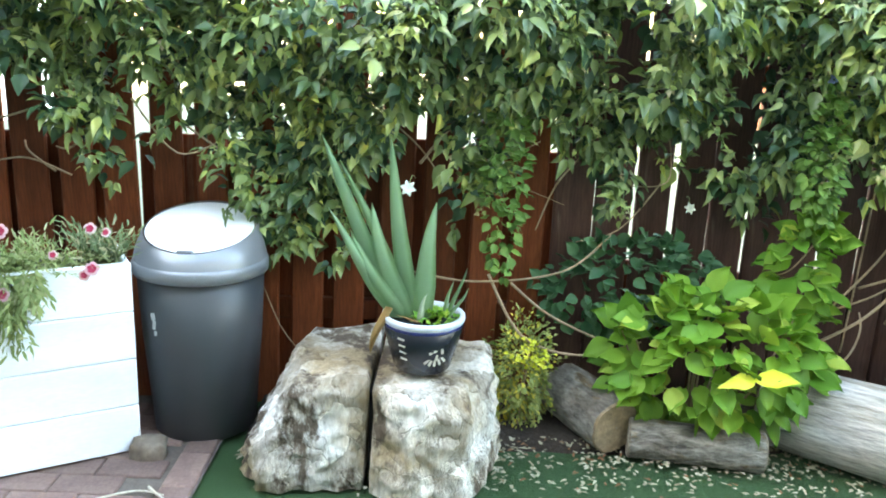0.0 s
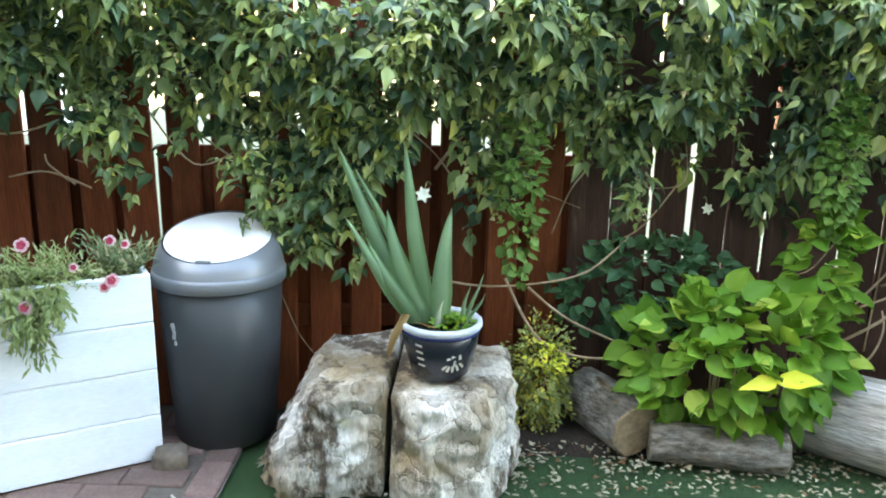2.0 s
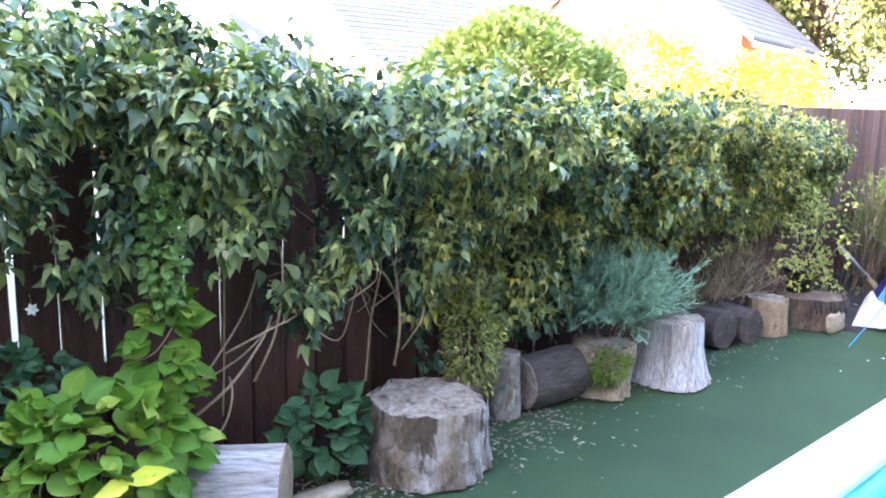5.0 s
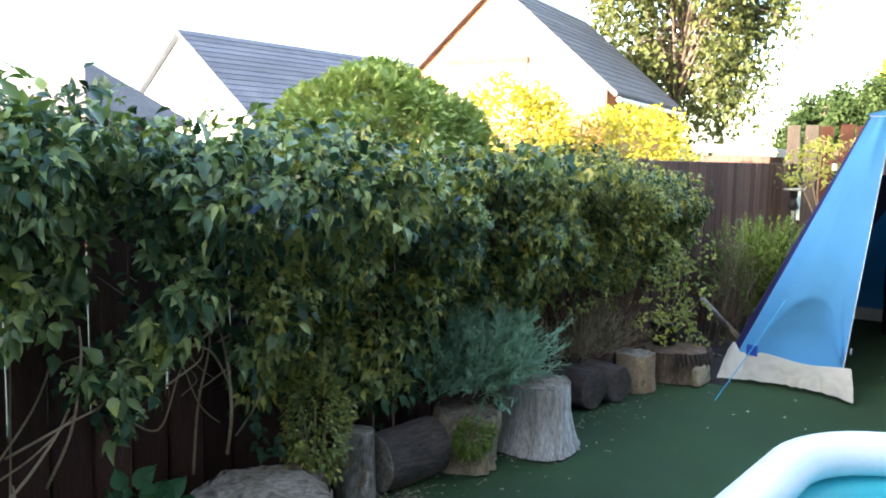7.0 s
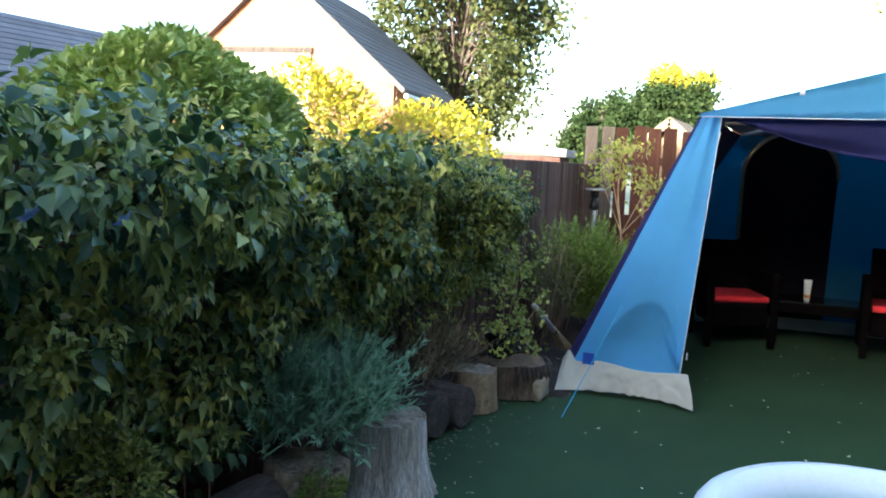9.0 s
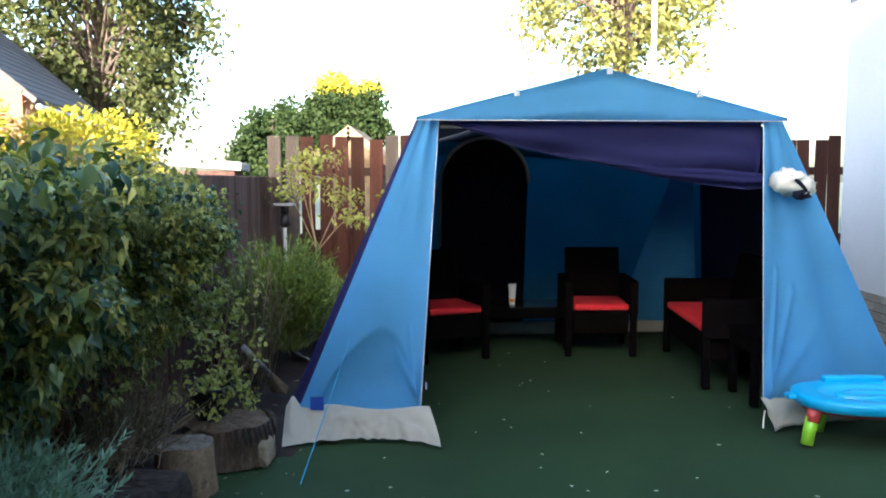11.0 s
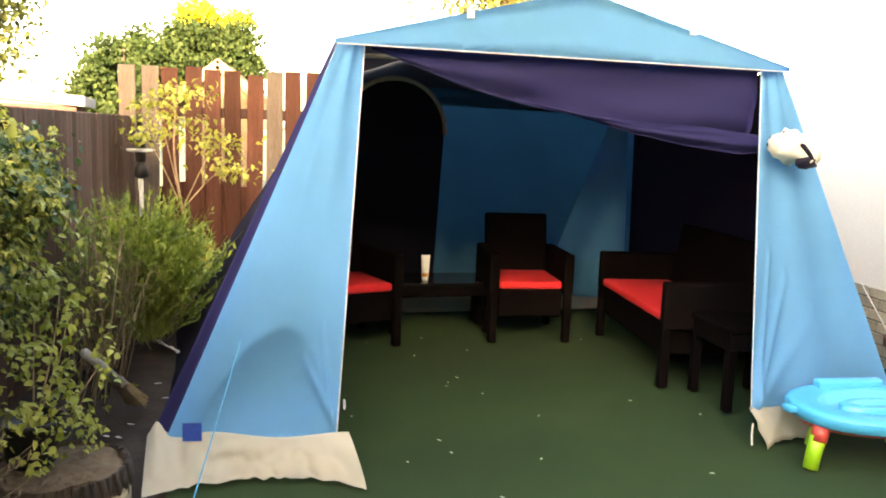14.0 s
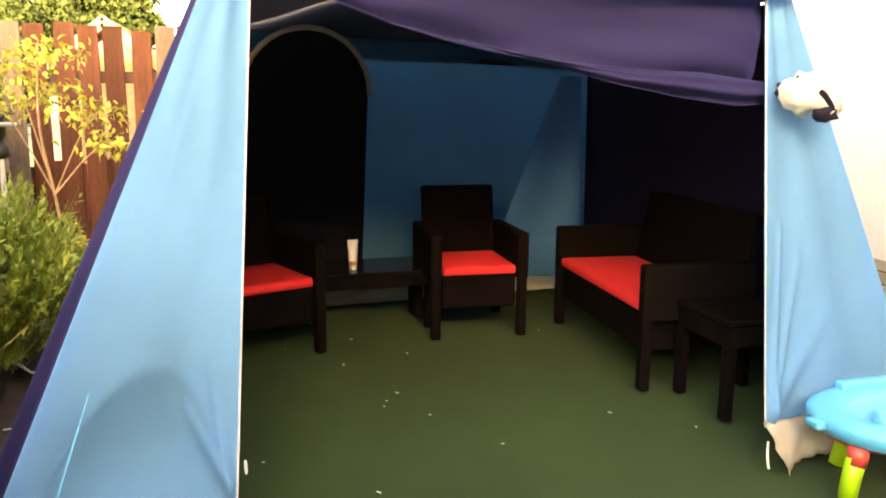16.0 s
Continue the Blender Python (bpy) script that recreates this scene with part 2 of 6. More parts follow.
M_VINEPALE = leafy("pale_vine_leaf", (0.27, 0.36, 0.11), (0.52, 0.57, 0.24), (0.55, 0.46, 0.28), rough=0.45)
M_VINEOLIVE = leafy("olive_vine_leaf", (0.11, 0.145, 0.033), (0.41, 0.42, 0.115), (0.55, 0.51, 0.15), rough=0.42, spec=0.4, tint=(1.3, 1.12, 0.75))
# for the inner leaves; the dark of the vine's depths is put into the colour
M_VINESHADE = leafy("shaded_vine_leaf", (0.022, 0.058, 0.028), (0.050, 0.105, 0.045), through_light=0.1)
M_LIME = leafy("lime_leaf", (0.12, 0.28, 0.032), (0.27, 0.44, 0.055), (0.42, 0.52, 0.09), rough=0.55)
M_SHOOT = leafy("young_leaf", (0.11, 0.22, 0.05), (0.22, 0.35, 0.09), rough=0.55)
M_TEAL = leafy("bluish_leaf", (0.05, 0.14, 0.07), (0.09, 0.20, 0.09))
M_YLEAF = leafy("yellow_leaf", (0.62, 0.62, 0.05), (0.72, 0.70, 0.08))
M_VARIEG = leafy("variegated_leaf", (0.20, 0.26, 0.07), (0.46, 0.46, 0.18), (0.66, 0.56, 0.10), odd=0.25)
M_IRIS = leafy("iris_leaf", (0.34, 0.50, 0.34), (0.48, 0.66, 0.47), rough=0.5, through_light=0.25)
M_FEATHER = leafy("silvery_feathery_leaf", (0.18, 0.32, 0.21), (0.32, 0.46, 0.32))
M_ROSEMARY = leafy("bright_needle_leaf", (0.13, 0.21, 0.035), (0.31, 0.37, 0.08))
M_DRY = leafy("dry_stem", (0.18, 0.125, 0.08), (0.34, 0.26, 0.17), rough=0.8, through_light=0.1)
M_DRYLEAF = leafy("dry_brown_leaf", (0.38, 0.20, 0.08), (0.46, 0.28, 0.12), rough=0.8, through_light=0.1)
M_GOLD = leafy("golden_leaf", (0.42, 0.36, 0.03), (0.62, 0.50, 0.05), (0.30, 0.34, 0.05))
M_PRIVET = leafy("privet_leaf", (0.25, 0.33, 0.085), (0.44, 0.49, 0.17))
M_TREE = leafy("tree_leaf", (0.040, 0.052, 0.017), (0.10, 0.105, 0.034), rough=0.6, spec=0.15)
# leaves darkened for the trees that the low sun does not reach
M_TREEDARK = leafy("shaded_tree_leaf", (0.022, 0.042, 0.014), (0.050, 0.070, 0.024), rough=0.7, spec=0.1)
# yellow of the low sun is mixed into this leaf colour
M_TREEGOLD = leafy("sunlit_tree_leaf", (0.16, 0.17, 0.05), (0.30, 0.27, 0.08))
M_TWIG = surface("brown_twig", (0.28, 0.19, 0.11), (0.46, 0.34, 0.22), 12, 0.85, 80, 0.3, 0.3)
M_ROOT = surface("bleached_root", (0.42, 0.36, 0.27), (0.58, 0.52, 0.42), 12, 0.9, 80, 0.3, 0.3)
M_TRUNK = surface("tree_bark", (0.06, 0.045, 0.035), (0.12, 0.09, 0.07), 6, 0.95, 30, 0.4, 0.8)
M_STRAW = surface("bleached_straw", (0.34, 0.26, 0.17), (0.5, 0.42, 0.3), 12, 0.85, 80, 0.3, 0.3)
M_PINK = leafy("pink_petal", (0.78, 0.40, 0.50), (0.86, 0.58, 0.64), through_light=0.2)
M_CRIMSON = leafy("crimson_petal", (0.42, 0.02, 0.07), (0.50, 0.04, 0.10), through_light=0.1)
M_PINKLEAF = leafy("olive_thin_leaf", (0.20, 0.26, 0.09), (0.38, 0.40, 0.18), (0.50, 0.46, 0.28), rough=0.6)
M_PINKDUSK = leafy("grey_green_thin_leaf", (0.12, 0.17, 0.08), (0.26, 0.30, 0.15), (0.42, 0.36, 0.22), rough=0.6)
M_PALEPINK = leafy("pale_pink_petal", (0.80, 0.55, 0.58), (0.85, 0.66, 0.68), through_light=0.2)
M_BLUEFLOWER = leafy("blue_petal", (0.20, 0.27, 0.72), (0.32, 0.38, 0.80), through_light=0.2)
M_WHITEFLOWER = leafy("white_petal", (0.80, 0.80, 0.74), (0.86, 0.86, 0.80), through_light=0.2)
M_CHIP = leafy("pale_litter", (0.22, 0.18, 0.12), (0.46, 0.41, 0.31), (0.20, 0.10, 0.05), rough=0.9, odd=0.12, through_light=0.05)
M_YSEED = leafy("yellow_green_leaf", (0.34, 0.36, 0.07), (0.50, 0.48, 0.13), rough=0.5)
M_BRISTLE = surface("tan_bristle", (0.38, 0.29, 0.16), (0.50, 0.40, 0.25), 20, 0.8, 120, 0.3)
M_TERRA = surface("brown_terracotta", (0.09, 0.032, 0.022), (0.14, 0.055, 0.038), 5, 0.8, 70, 0.25, 0.4, 0.004)
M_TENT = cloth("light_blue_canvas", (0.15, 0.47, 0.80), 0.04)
# darker copy of the blue canvas; the tent's inner shade is in its colour
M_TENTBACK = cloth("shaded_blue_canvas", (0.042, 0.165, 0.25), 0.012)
# brighter blue: daylight through the back corner is put into the colour
M_CORNERLIT = cloth("daylit_corner_canvas", (0.075, 0.31, 0.60), 0.03)
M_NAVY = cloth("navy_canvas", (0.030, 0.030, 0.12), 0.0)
# navy again, darkened: shade inside the tent is put into the side walls
M_NAVYSIDE = cloth("shaded_navy_canvas", (0.011, 0.009, 0.030), 0.0)
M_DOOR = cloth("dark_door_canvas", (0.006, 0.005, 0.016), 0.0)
# roof canvas coloured as dark as the shaded ceiling looks from below
M_ROOFIN = cloth("shaded_roof_canvas", (0.040, 0.044, 0.060), 0.0)
M_SKIRT = cloth("cream_groundsheet", (0.80, 0.76, 0.65), 0.1)
M_PIPING = surface("white_piping", (0.60, 0.62, 0.63), (0.7, 0.71, 0.72), 5, 0.6)
M_BEIGE = surface("beige_piping", (0.36, 0.28, 0.19), (0.45, 0.36, 0.25), 6, 0.7)
M_ROPE = surface("cyan_rope", (0.05, 0.42, 0.72), (0.08, 0.50, 0.80), 20, 0.6)
M_TAB = surface("blue_tab", (0.015, 0.06, 0.36), (0.02, 0.08, 0.42), 20, 0.5)
M_RATTAN = surface("dark_rattan", (0.0035, 0.003, 0.003), (0.007, 0.005, 0.005), 8, 0.9, 160, 0.5, 0.8, 0.004, spec=0.03)
M_CUSHION = surface("red_cushion", (0.66, 0.018, 0.030), (0.74, 0.03, 0.04), 4, 0.8, 140, 0.12, 0.3, 0.002)
M_GLASSTOP = surface("dark_glass_top", (0.012, 0.013, 0.016), (0.018, 0.02, 0.022), 4, 0.08, 50, 0.05, 0.0)
M_TUBE = surface("white_tube", (0.74, 0.72, 0.68), (0.80, 0.78, 0.75), 6, 0.35, 80, 0.05, 0.0)
M_ORANGE = surface("orange_band", (0.75, 0.30, 0.06), (0.80, 0.36, 0.08), 6, 0.4)
M_POOL = surface("white_vinyl", (0.78, 0.80, 0.82), (0.83, 0.85, 0.86), 2, 0.35, 60, 0.05, 0.1, 0.004)
M_POOLBLUE = surface("turquoise_vinyl", (0.06, 0.46, 0.55), (0.09, 0.54, 0.62), 2, 0.3, 60, 0.08, 0.1, 0.004)
M_TOYBLUE = surface("sky_blue_plastic", (0.03, 0.42, 0.72), (0.04, 0.47, 0.78), 3, 0.32, 100, 0.05, 0.05, 0.001)
M_TOYRED = surface("red_plastic", (0.52, 0.06, 0.05), (0.58, 0.08, 0.06), 3, 0.35, 100, 0.05, 0.0)
M_TOYGREEN = surface("lime_plastic", (0.30, 0.62, 0.03), (0.36, 0.70, 0.04), 3, 0.35, 100, 0.05, 0.0)
M_RENDER = surface("white_render", (0.74, 0.73, 0.70), (0.80, 0.79, 0.76), 1.5, 0.9, 60, 0.08, 0.4, 0.004)
M_ROUGHCAST = surface("grey_roughcast", (0.16, 0.165, 0.165), (0.23, 0.235, 0.235), 1.2, 0.95, 90, 0.25, 0.6, 0.006)
M_PLINTH = surface("cream_brick", (0.36, 0.32, 0.25), (0.46, 0.41, 0.32), 3, 0.9, 60, 0.25, 0.5, 0.004, rand=0.2)
M_BRICK = surface("red_brick", (0.34, 0.13, 0.07), (0.44, 0.19, 0.10), 1.5, 0.9, 14, 0.3, 0.4)
M_SLATE = surface("slate_tile", (0.035, 0.045, 0.07), (0.06, 0.072, 0.10), 1.5, 0.75, 12, 0.3, 0.3, rand=0.2)
M_DARKROOF = surface("dark_tile", (0.07, 0.065, 0.065), (0.11, 0.10, 0.10), 1.5, 0.8, 12, 0.3, 0.3, rand=0.2)
M_STONE = surface("pale_stone", (0.30, 0.24, 0.16), (0.44, 0.37, 0.26), 6, 0.9, 40, 0.3, 0.6, 0.01)
M_BROWNSTONE = surface("brown_stone", (0.13, 0.095, 0.07), (0.22, 0.17, 0.13), 9, 0.9, 40, 0.3, 0.6, 0.01)
M_GREY = surface("grey_weathered_plank", (0.32, 0.30, 0.28), (0.50, 0.48, 0.45), 6, 0.85, 30, 0.35, 0.4, stretch=(1, 6, 6))
M_BLACK = surface("black_plastic", (0.012, 0.012, 0.013), (0.02, 0.02, 0.021), 6, 0.5, 60, 0.2, 0.2)
M_GLASS = surface("window_pane", (0.55, 0.58, 0.60), (0.65, 0.68, 0.70), 1, 0.1, 10, 0.1, 0.0)


# ---- building blocks ----
def link_mesh(name, mesh, mat, parent=None, label="", smooth=False):
    ob = new(name, mesh)
    if mat and not mesh.materials:
        mesh.materials.append(mat)
    if smooth:
        mesh.polygons.foreach_set("use_smooth", np.ones(len(mesh.polygons), dtype=bool))
    if parent:
        ob.parent = parent
    if label:
        ob["label"] = label
    return ob


def part(name, bm, material, parent=None, label="", smooth=False):
    me = bpy.data.meshes.new(name)
    bm.normal_update()
    bm.to_mesh(me)
    bm.free()
    return link_mesh(name, me, material, parent, label, smooth)


def thing(name, label, category, group="", kind="", m=None):
    ob = new(name)
    ob.empty_display_size = 0.1
    if m is not None:
        ob.matrix_world = m
    return tagged(ob, label, category, group, kind)


def raw(name, verts, faces, material, parent=None, label="", smooth=False):
    me = bpy.data.meshes.new(name)
    me.from_pydata([tuple(v) for v in verts], [], faces)
    me.update()
    return link_mesh(name, me, material, parent, label, smooth)


def box(size, m=None, bevel=0.0, seg=1, bm=None):
    own = bm is None
    bm = bm or bmesh.new()
    r = bmesh.ops.create_cube(bm, size=1, matrix=(m or Matrix()) @ Matrix.Diagonal((*size, 1)))
    if bevel:
        edges = list({e for v in r["verts"] for e in v.link_edges})
        bmesh.ops.bevel(bm, geom=edges, offset=bevel, segments=seg, affect="EDGES", profile=0.6)
    return bm


def lathe(profile, n=32, m=None, bm=None, wobble=None, close=True):
    """Turns (radius, height) pairs round z; wobble(angle, height) scales the radius."""
    bm = bm or bmesh.new()
    m = m or Matrix()
    rings = []
    for r, z in profile:
        ring = []
        for i in range(n):
            a = 2 * math.pi * i / n
            k = wobble(a, z) if wobble else 1
            ring.append(bm.verts.new(m @ Vector((r * k * math.cos(a), r * k * math.sin(a), z))))
        rings.append(ring)
    for p, q in zip(rings, rings[1:]):
        for i in range(n):
            bm.faces.new((p[i], p[(i + 1) % n], q[(i + 1) % n], q[i]))
    if close:
        bm.faces.new(list(reversed(rings[0])))
        bm.faces.new(rings[-1])
    return bm


def tube(points, radius, n=6, bm=None, taper=1.0):
    """A round stem along points."""
    bm = bm or bmesh.new()
    pts = [Vector(p) for p in points]
    rings = []
    for i, p in enumerate(pts):
        d = (pts[min(i + 1, len(pts) - 1)] - pts[max(i - 1, 0)]).normalized()
        s = d.orthogonal().normalized()
        if rings:
            s = (last - d * last.dot(d)).normalized()
        last = s
        u = d.cross(s)
        r = radius * (1 + (taper - 1) * i / max(1, len(pts) - 1))
        rings.append([bm.verts.new(p + (s * math.cos(2 * math.pi * k / n) + u * math.sin(2 * math.pi * k / n)) * r) for k in range(n)])
    for p, q in zip(rings, rings[1:]):
        for k in range(n):
            bm.faces.new((p[k], p[(k + 1) % n], q[(k + 1) % n], q[k]))
    bm.faces.new(list(reversed(rings[0])))
    bm.faces.new(rings[-1])
    return bm


def curve_points(points, n=16):
    """A smooth line through points."""
    pts = [Vector(p) for p in points]
    out = []
    for i in range(len(pts) - 1):
        p0, p1, p2, p3 = pts[max(i - 1, 0)], pts[i], pts[i + 1], pts[min(i + 2, len(pts) - 1)]
        for k in range(n):
            t = k / n
            out.append(0.5 * ((2 * p1) + (p2 - p0) * t + (2 * p0 - 5 * p1 + 4 * p2 - p3) * t * t + (3 * p1 - p0 - 3 * p2 + p3) * t ** 3))
    out.append(pts[-1])
    return out


def grid_sheet(fn, nu, nv, bm=None):
    """A sheet of nu by nv cells; fn(s, t) gives the place."""
    bm = bm or bmesh.new()
    v = [[bm.verts.new(fn(i / nu, j / nv)) for j in range(nv + 1)] for i in range(nu + 1)]
    for i in range(nu):
        for j in range(nv):
            bm.faces.new((v[i][j], v[i + 1][j], v[i + 1][j + 1], v[i][j + 1]))
    return bm


OVATE = (np.array([(0, 0, 0), (0.14, -0.62, 0.07), (0.14, 0.62, 0.07), (0.40, -0.92, 0.11), (0.38, 0, -0.01), (0.40, 0.92, 0.11), (0.70, -0.50, 0.03), (0.68, 0, -0.06), (0.70, 0.50, 0.03), (1, 0, -0.20)]),
         [(0, 4, 1), (0, 2, 4), (1, 4, 3), (4, 2, 5), (3, 4, 6), (6, 4, 7), (4, 5, 8), (4, 8, 7), (6, 7, 9), (7, 8, 9)])
def _tri_leaf():
    V, F = [], []
    for k, (a, sc) in enumerate(((0, 1.0), (58, 0.8), (-58, 0.8))):
        ca, sa = math.cos(radians(a)), math.sin(radians(a))
        base = len(V)
        for t, w, h in OVATE[0]:
            lt, lw = t * sc + 0.12, w * 0.30 * sc
            V.append((lt * ca - lw * sa, (lt * sa + lw * ca) / 0.30, h * sc - 0.08 * abs(a) / 58 * t))
        F += [tuple(i + base for i in f) for f in OVATE[1]]
    return np.array(V), F


TRIFOLIATE = _tri_leaf()
PETAL = (np.array([(0, 0, 0), (0.5, -0.75, 0.06), (0.5, 0.75, 0.06), (0.92, -0.62, 0.03), (0.92, 0.62, 0.03), (1.05, 0, 0.0)]), [(0, 2, 1), (1, 2, 4), (1, 4, 3), (3, 4, 5)])
BLADE = (np.array([(0, -0.6, 0), (0, 0.6, 0), (0.5, -1, 0.03), (0.5, 1, 0.03), (1, 0, -0.1)]), [(0, 1, 3), (0, 3, 2), (2, 3, 4)])
CHIP = (np.array([(0, -0.5, 0), (0.3, -1, 0.1), (1, -0.2, 0), (0.8, 0.8, 0.12), (0.1, 0.7, 0)]), [(0, 1, 2), (0, 2, 3), (0, 3, 4)])


def leaf_data(name, P, D, N, length, width, mat, shape=OVATE):
    """One mesh of many leaves: places, directions of the midrib, upper sides, lengths and half widths."""
    P, D, N = (np.asarray(a, dtype=float) for a in (P, D, N))
    D = D / np.linalg.norm(D, axis=1, keepdims=True)
    N = N - D * (N * D).sum(1, keepdims=True)
    N = N / (np.linalg.norm(N, axis=1, keepdims=True) + 1e-9)
    S = np.cross(N, D)
    T, F = shape
    L = np.broadcast_to(length, (len(P),))[:, None, None]
    W = np.broadcast_to(width, (len(P),))[:, None, None]
    V = P[:, None] + D[:, None] * T[None, :, :1] * L + S[:, None] * T[None, :, 1:2] * W + N[:, None] * T[None, :, 2:] * L
    nv, nf = len(T), len(F)
    faces = (np.array(F)[None] + (np.arange(len(P)) * nv)[:, None, None]).reshape(-1)
    me = bpy.data.meshes.new(name)
    me.vertices.add(len(P) * nv)
    me.vertices.foreach_set("co", V.reshape(-1))
    me.loops.add(len(faces))
    me.loops.foreach_set("vertex_index", faces.astype(np.int32))
    me.polygons.add(len(P) * nf)
    me.polygons.foreach_set("loop_start", np.arange(0, len(faces), 3, dtype=np.int32))
    me.materials.append(mat)
    me.update(calc_edges=True)
    me.validate()
    return me


def leaves(name, P, D, N, length, width, mat, parent=None, label="", shape=OVATE):
    return link_mesh(name, leaf_data(name, P, D, N, length, width, mat, shape), mat, parent, label)


RNG = np.random.default_rng(7)


def unit(n):
    v = RNG.normal(size=(n, 3))
    return v / np.linalg.norm(v, axis=1, keepdims=True)


def noise3(P, scale):
    return np.array([noise.noise(Vector(p) * scale) for p in P])


def fence_y(x):
    return 2.80 + 0.047 * x


# ---- ground ----
def sheet(name, pts, mat, label, z=0.0, kind="structure"):
    ob = raw(name, [(x, y, z) for x, y in pts], [tuple(range(len(pts)))], mat)
    return tagged(ob, label, name.split("_")[0], kind=kind)


def ground_height(x, y):
    return 0.012 * noise.noise(Vector((x * 0.9, y * 0.9, 0))) - 0.012


bm = grid_sheet(lambda s, t: (lambda x, y: Vector((x, y, ground_height(x, y))))(-4 + 16 * s, -2.3 + 7 * t), 80, 40)
tagged(part("lawn", bm, M_TURF, smooth=True), "dark green artificial turf lawn with scattered pale litter", "lawn", kind="structure")
sheet("ground", [(-600, -600), (600, -600), (600, 600), (-600, 600)], M_FAR, "dry green and brown open ground reaching the horizon", -0.06)


def soil_height(x, y):
    edge = (fence_y(x) - 0.42 if x < 5.95 else 2.18 + 0.149 * (x - 6.24)) + 0.05 * noise.noise(Vector((x * 2.1, 3, 0)))
    k = min(1, max(0, (y - edge) / 0.12))
    return -0.035 + 0.05 * k + 0.02 * k * noise.noise(Vector((x * 6, y * 6, 1)))


bm = grid_sheet(lambda s, t: (lambda x, y: Vector((x, y, soil_height(x, y))))(-0.5 + 11 * s, 2.2 + 1.1 * t), 180, 18)
tagged(part("soil_bed", bm, M_SOIL, smooth=True), "strip of dark bare soil and bark litter under the fence", "soil bed", kind="structure")

# ---- brick paving beside the planter ----
paving = tagged(raw("paving", [(-3.4, 0.9, 0.004), (-0.57, 0.9, 0.004), (-0.57, 2.95, 0.004), (-3.4, 2.95, 0.004)], [(0, 1, 2, 3)], M_JOINT), "purplish red brick paving at the edge of the turf", "paving", kind="structure")

# ---- side fence of stained palings ----
fence = thing("fence", "reddish brown stained paling fence overgrown with a climbing vine", "fence")
fence_dir = Vector((1, 0.047, 0)).normalized()
FENCE_ROT = math.degrees(math.atan2(0.047, 1))


def paling_mesh(w, h, d, mat):
    bm = box((w, d, h), Matrix.Translation((0, 0, h / 2)), 0.006)
    me = bpy.data.meshes.new("paling")
    bm.to_mesh(me)
    bm.free()
    me.materials.append(mat)
    return me


PALINGS = [paling_mesh(w, h, 0.02, m) for m, ws in ((M_FENCE, (0.108, 0.114, 0.120)), (M_FENCE2, (0.125, 0.135, 0.145)), (M_FENCEMID, (0.125, 0.135, 0.145))) for w, h in zip(ws, (1.50, 1.515, 1.53))]
x = -3.0
rnd = random.Random(4)
while x < 10.4:
    kind = 1 if x > 6.4 else rnd.choice((0, 1, 2))
    old = x < 0.45
    w = ((0.108, 0.114, 0.120) if old else (0.125, 0.135, 0.145))[kind]
    k = 1.0 if old else 0.4 if x < 6.4 else 0.1
    ob = new("paling", PALINGS[kind + (0 if old else 3 if x < 6.0 else 6)])
    ob.parent = fence
    ob.matrix_world = pose(x + w / 2, fence_y(x) + rnd.uniform(-0.006, 0.006), -0.02, k * rnd.uniform(-1, 1), k * rnd.uniform(-0.8, 0.8), FENCE_ROT + k * rnd.uniform(-2, 2))
    step = rnd.uniform(0.030, 0.046) if old else rnd.choice((0.003, 0.005, 0.009, 0.013)) if x < 6.4 else 0.001
    if old:
        top = 0.98 + rnd.uniform(-0.02, 0.03)
        part("rear_paling", box((0.148, 0.018, top + 0.02), pose(x + w + step / 2 + 0.066 * (x - 0.1) / 2.8 + rnd.uniform(0.035, 0.055), fence_y(x) + 0.066, top / 2 - 0.02, 0, rnd.uniform(-0.4, 0.4), FENCE_ROT), 0.004), M_FENCE, fence)
    x += w + step
for z in (0.35, 1.25):
    part("rail", box((13.6, 0.04, 0.08), pose(3.6, fence_y(3.6) + 0.035, z, 0, 0, FENCE_ROT), 0.005), M_FENCE, fence)
x = 0.5
while x < 3.2:
    part("rear_paling", box((0.12, 0.018, 0.56 + rnd.uniform(-0.05, 0.05)), pose(x, fence_y(x) + 0.07, 0.26, 0, 0, FENCE_ROT), 0.004), M_FENCE, fence)
    x += 0.122

# ---- back fence, taller, with gaps ----
back_fence = thing("back_fence", "taller brown weathered board fence with light between the boards", "fence")
BACK = [paling_mesh(0.145, h, 0.022, M_FENCE3) for h in (1.90, 1.93, 1.95)]
PALEBACK = paling_mesh(0.145, 1.94, 0.022, M_PALEBOARD)
y = 3.32
while y > -3.2:
    ob = new("board", PALEBACK if y > 3.1 or 2.0 < y < 2.15 else rnd.choice(BACK))
    ob.parent = back_fence
    ob.matrix_world = pose(10.5 + (3.3 - y) * 0.08, y, 0, rnd.uniform(-0.5, 0.5), rnd.uniform(-0.6, 0.6), 94 + rnd.uniform(-1, 1))
    # unseen low board, added to keep light out of the gap's lower half
    low = 0.85 + rnd.uniform(0, 0.12)
    part("rear_board", box((0.10, 0.018, low), pose(10.545 + (3.3 - y) * 0.08, y - 0.089, low / 2 - 0.02, 0, 0, 94.6), 0.004), M_FENCE3, back_fence)
    y -= 0.177 + rnd.uniform(-0.008, 0.008)
for z in (0.4, 1.55):
    part("rail", box((6.6, 0.04, 0.09), pose(10.79, 0.05, z, 0, 0, 94.6), 0.005), M_FENCE2, back_fence)


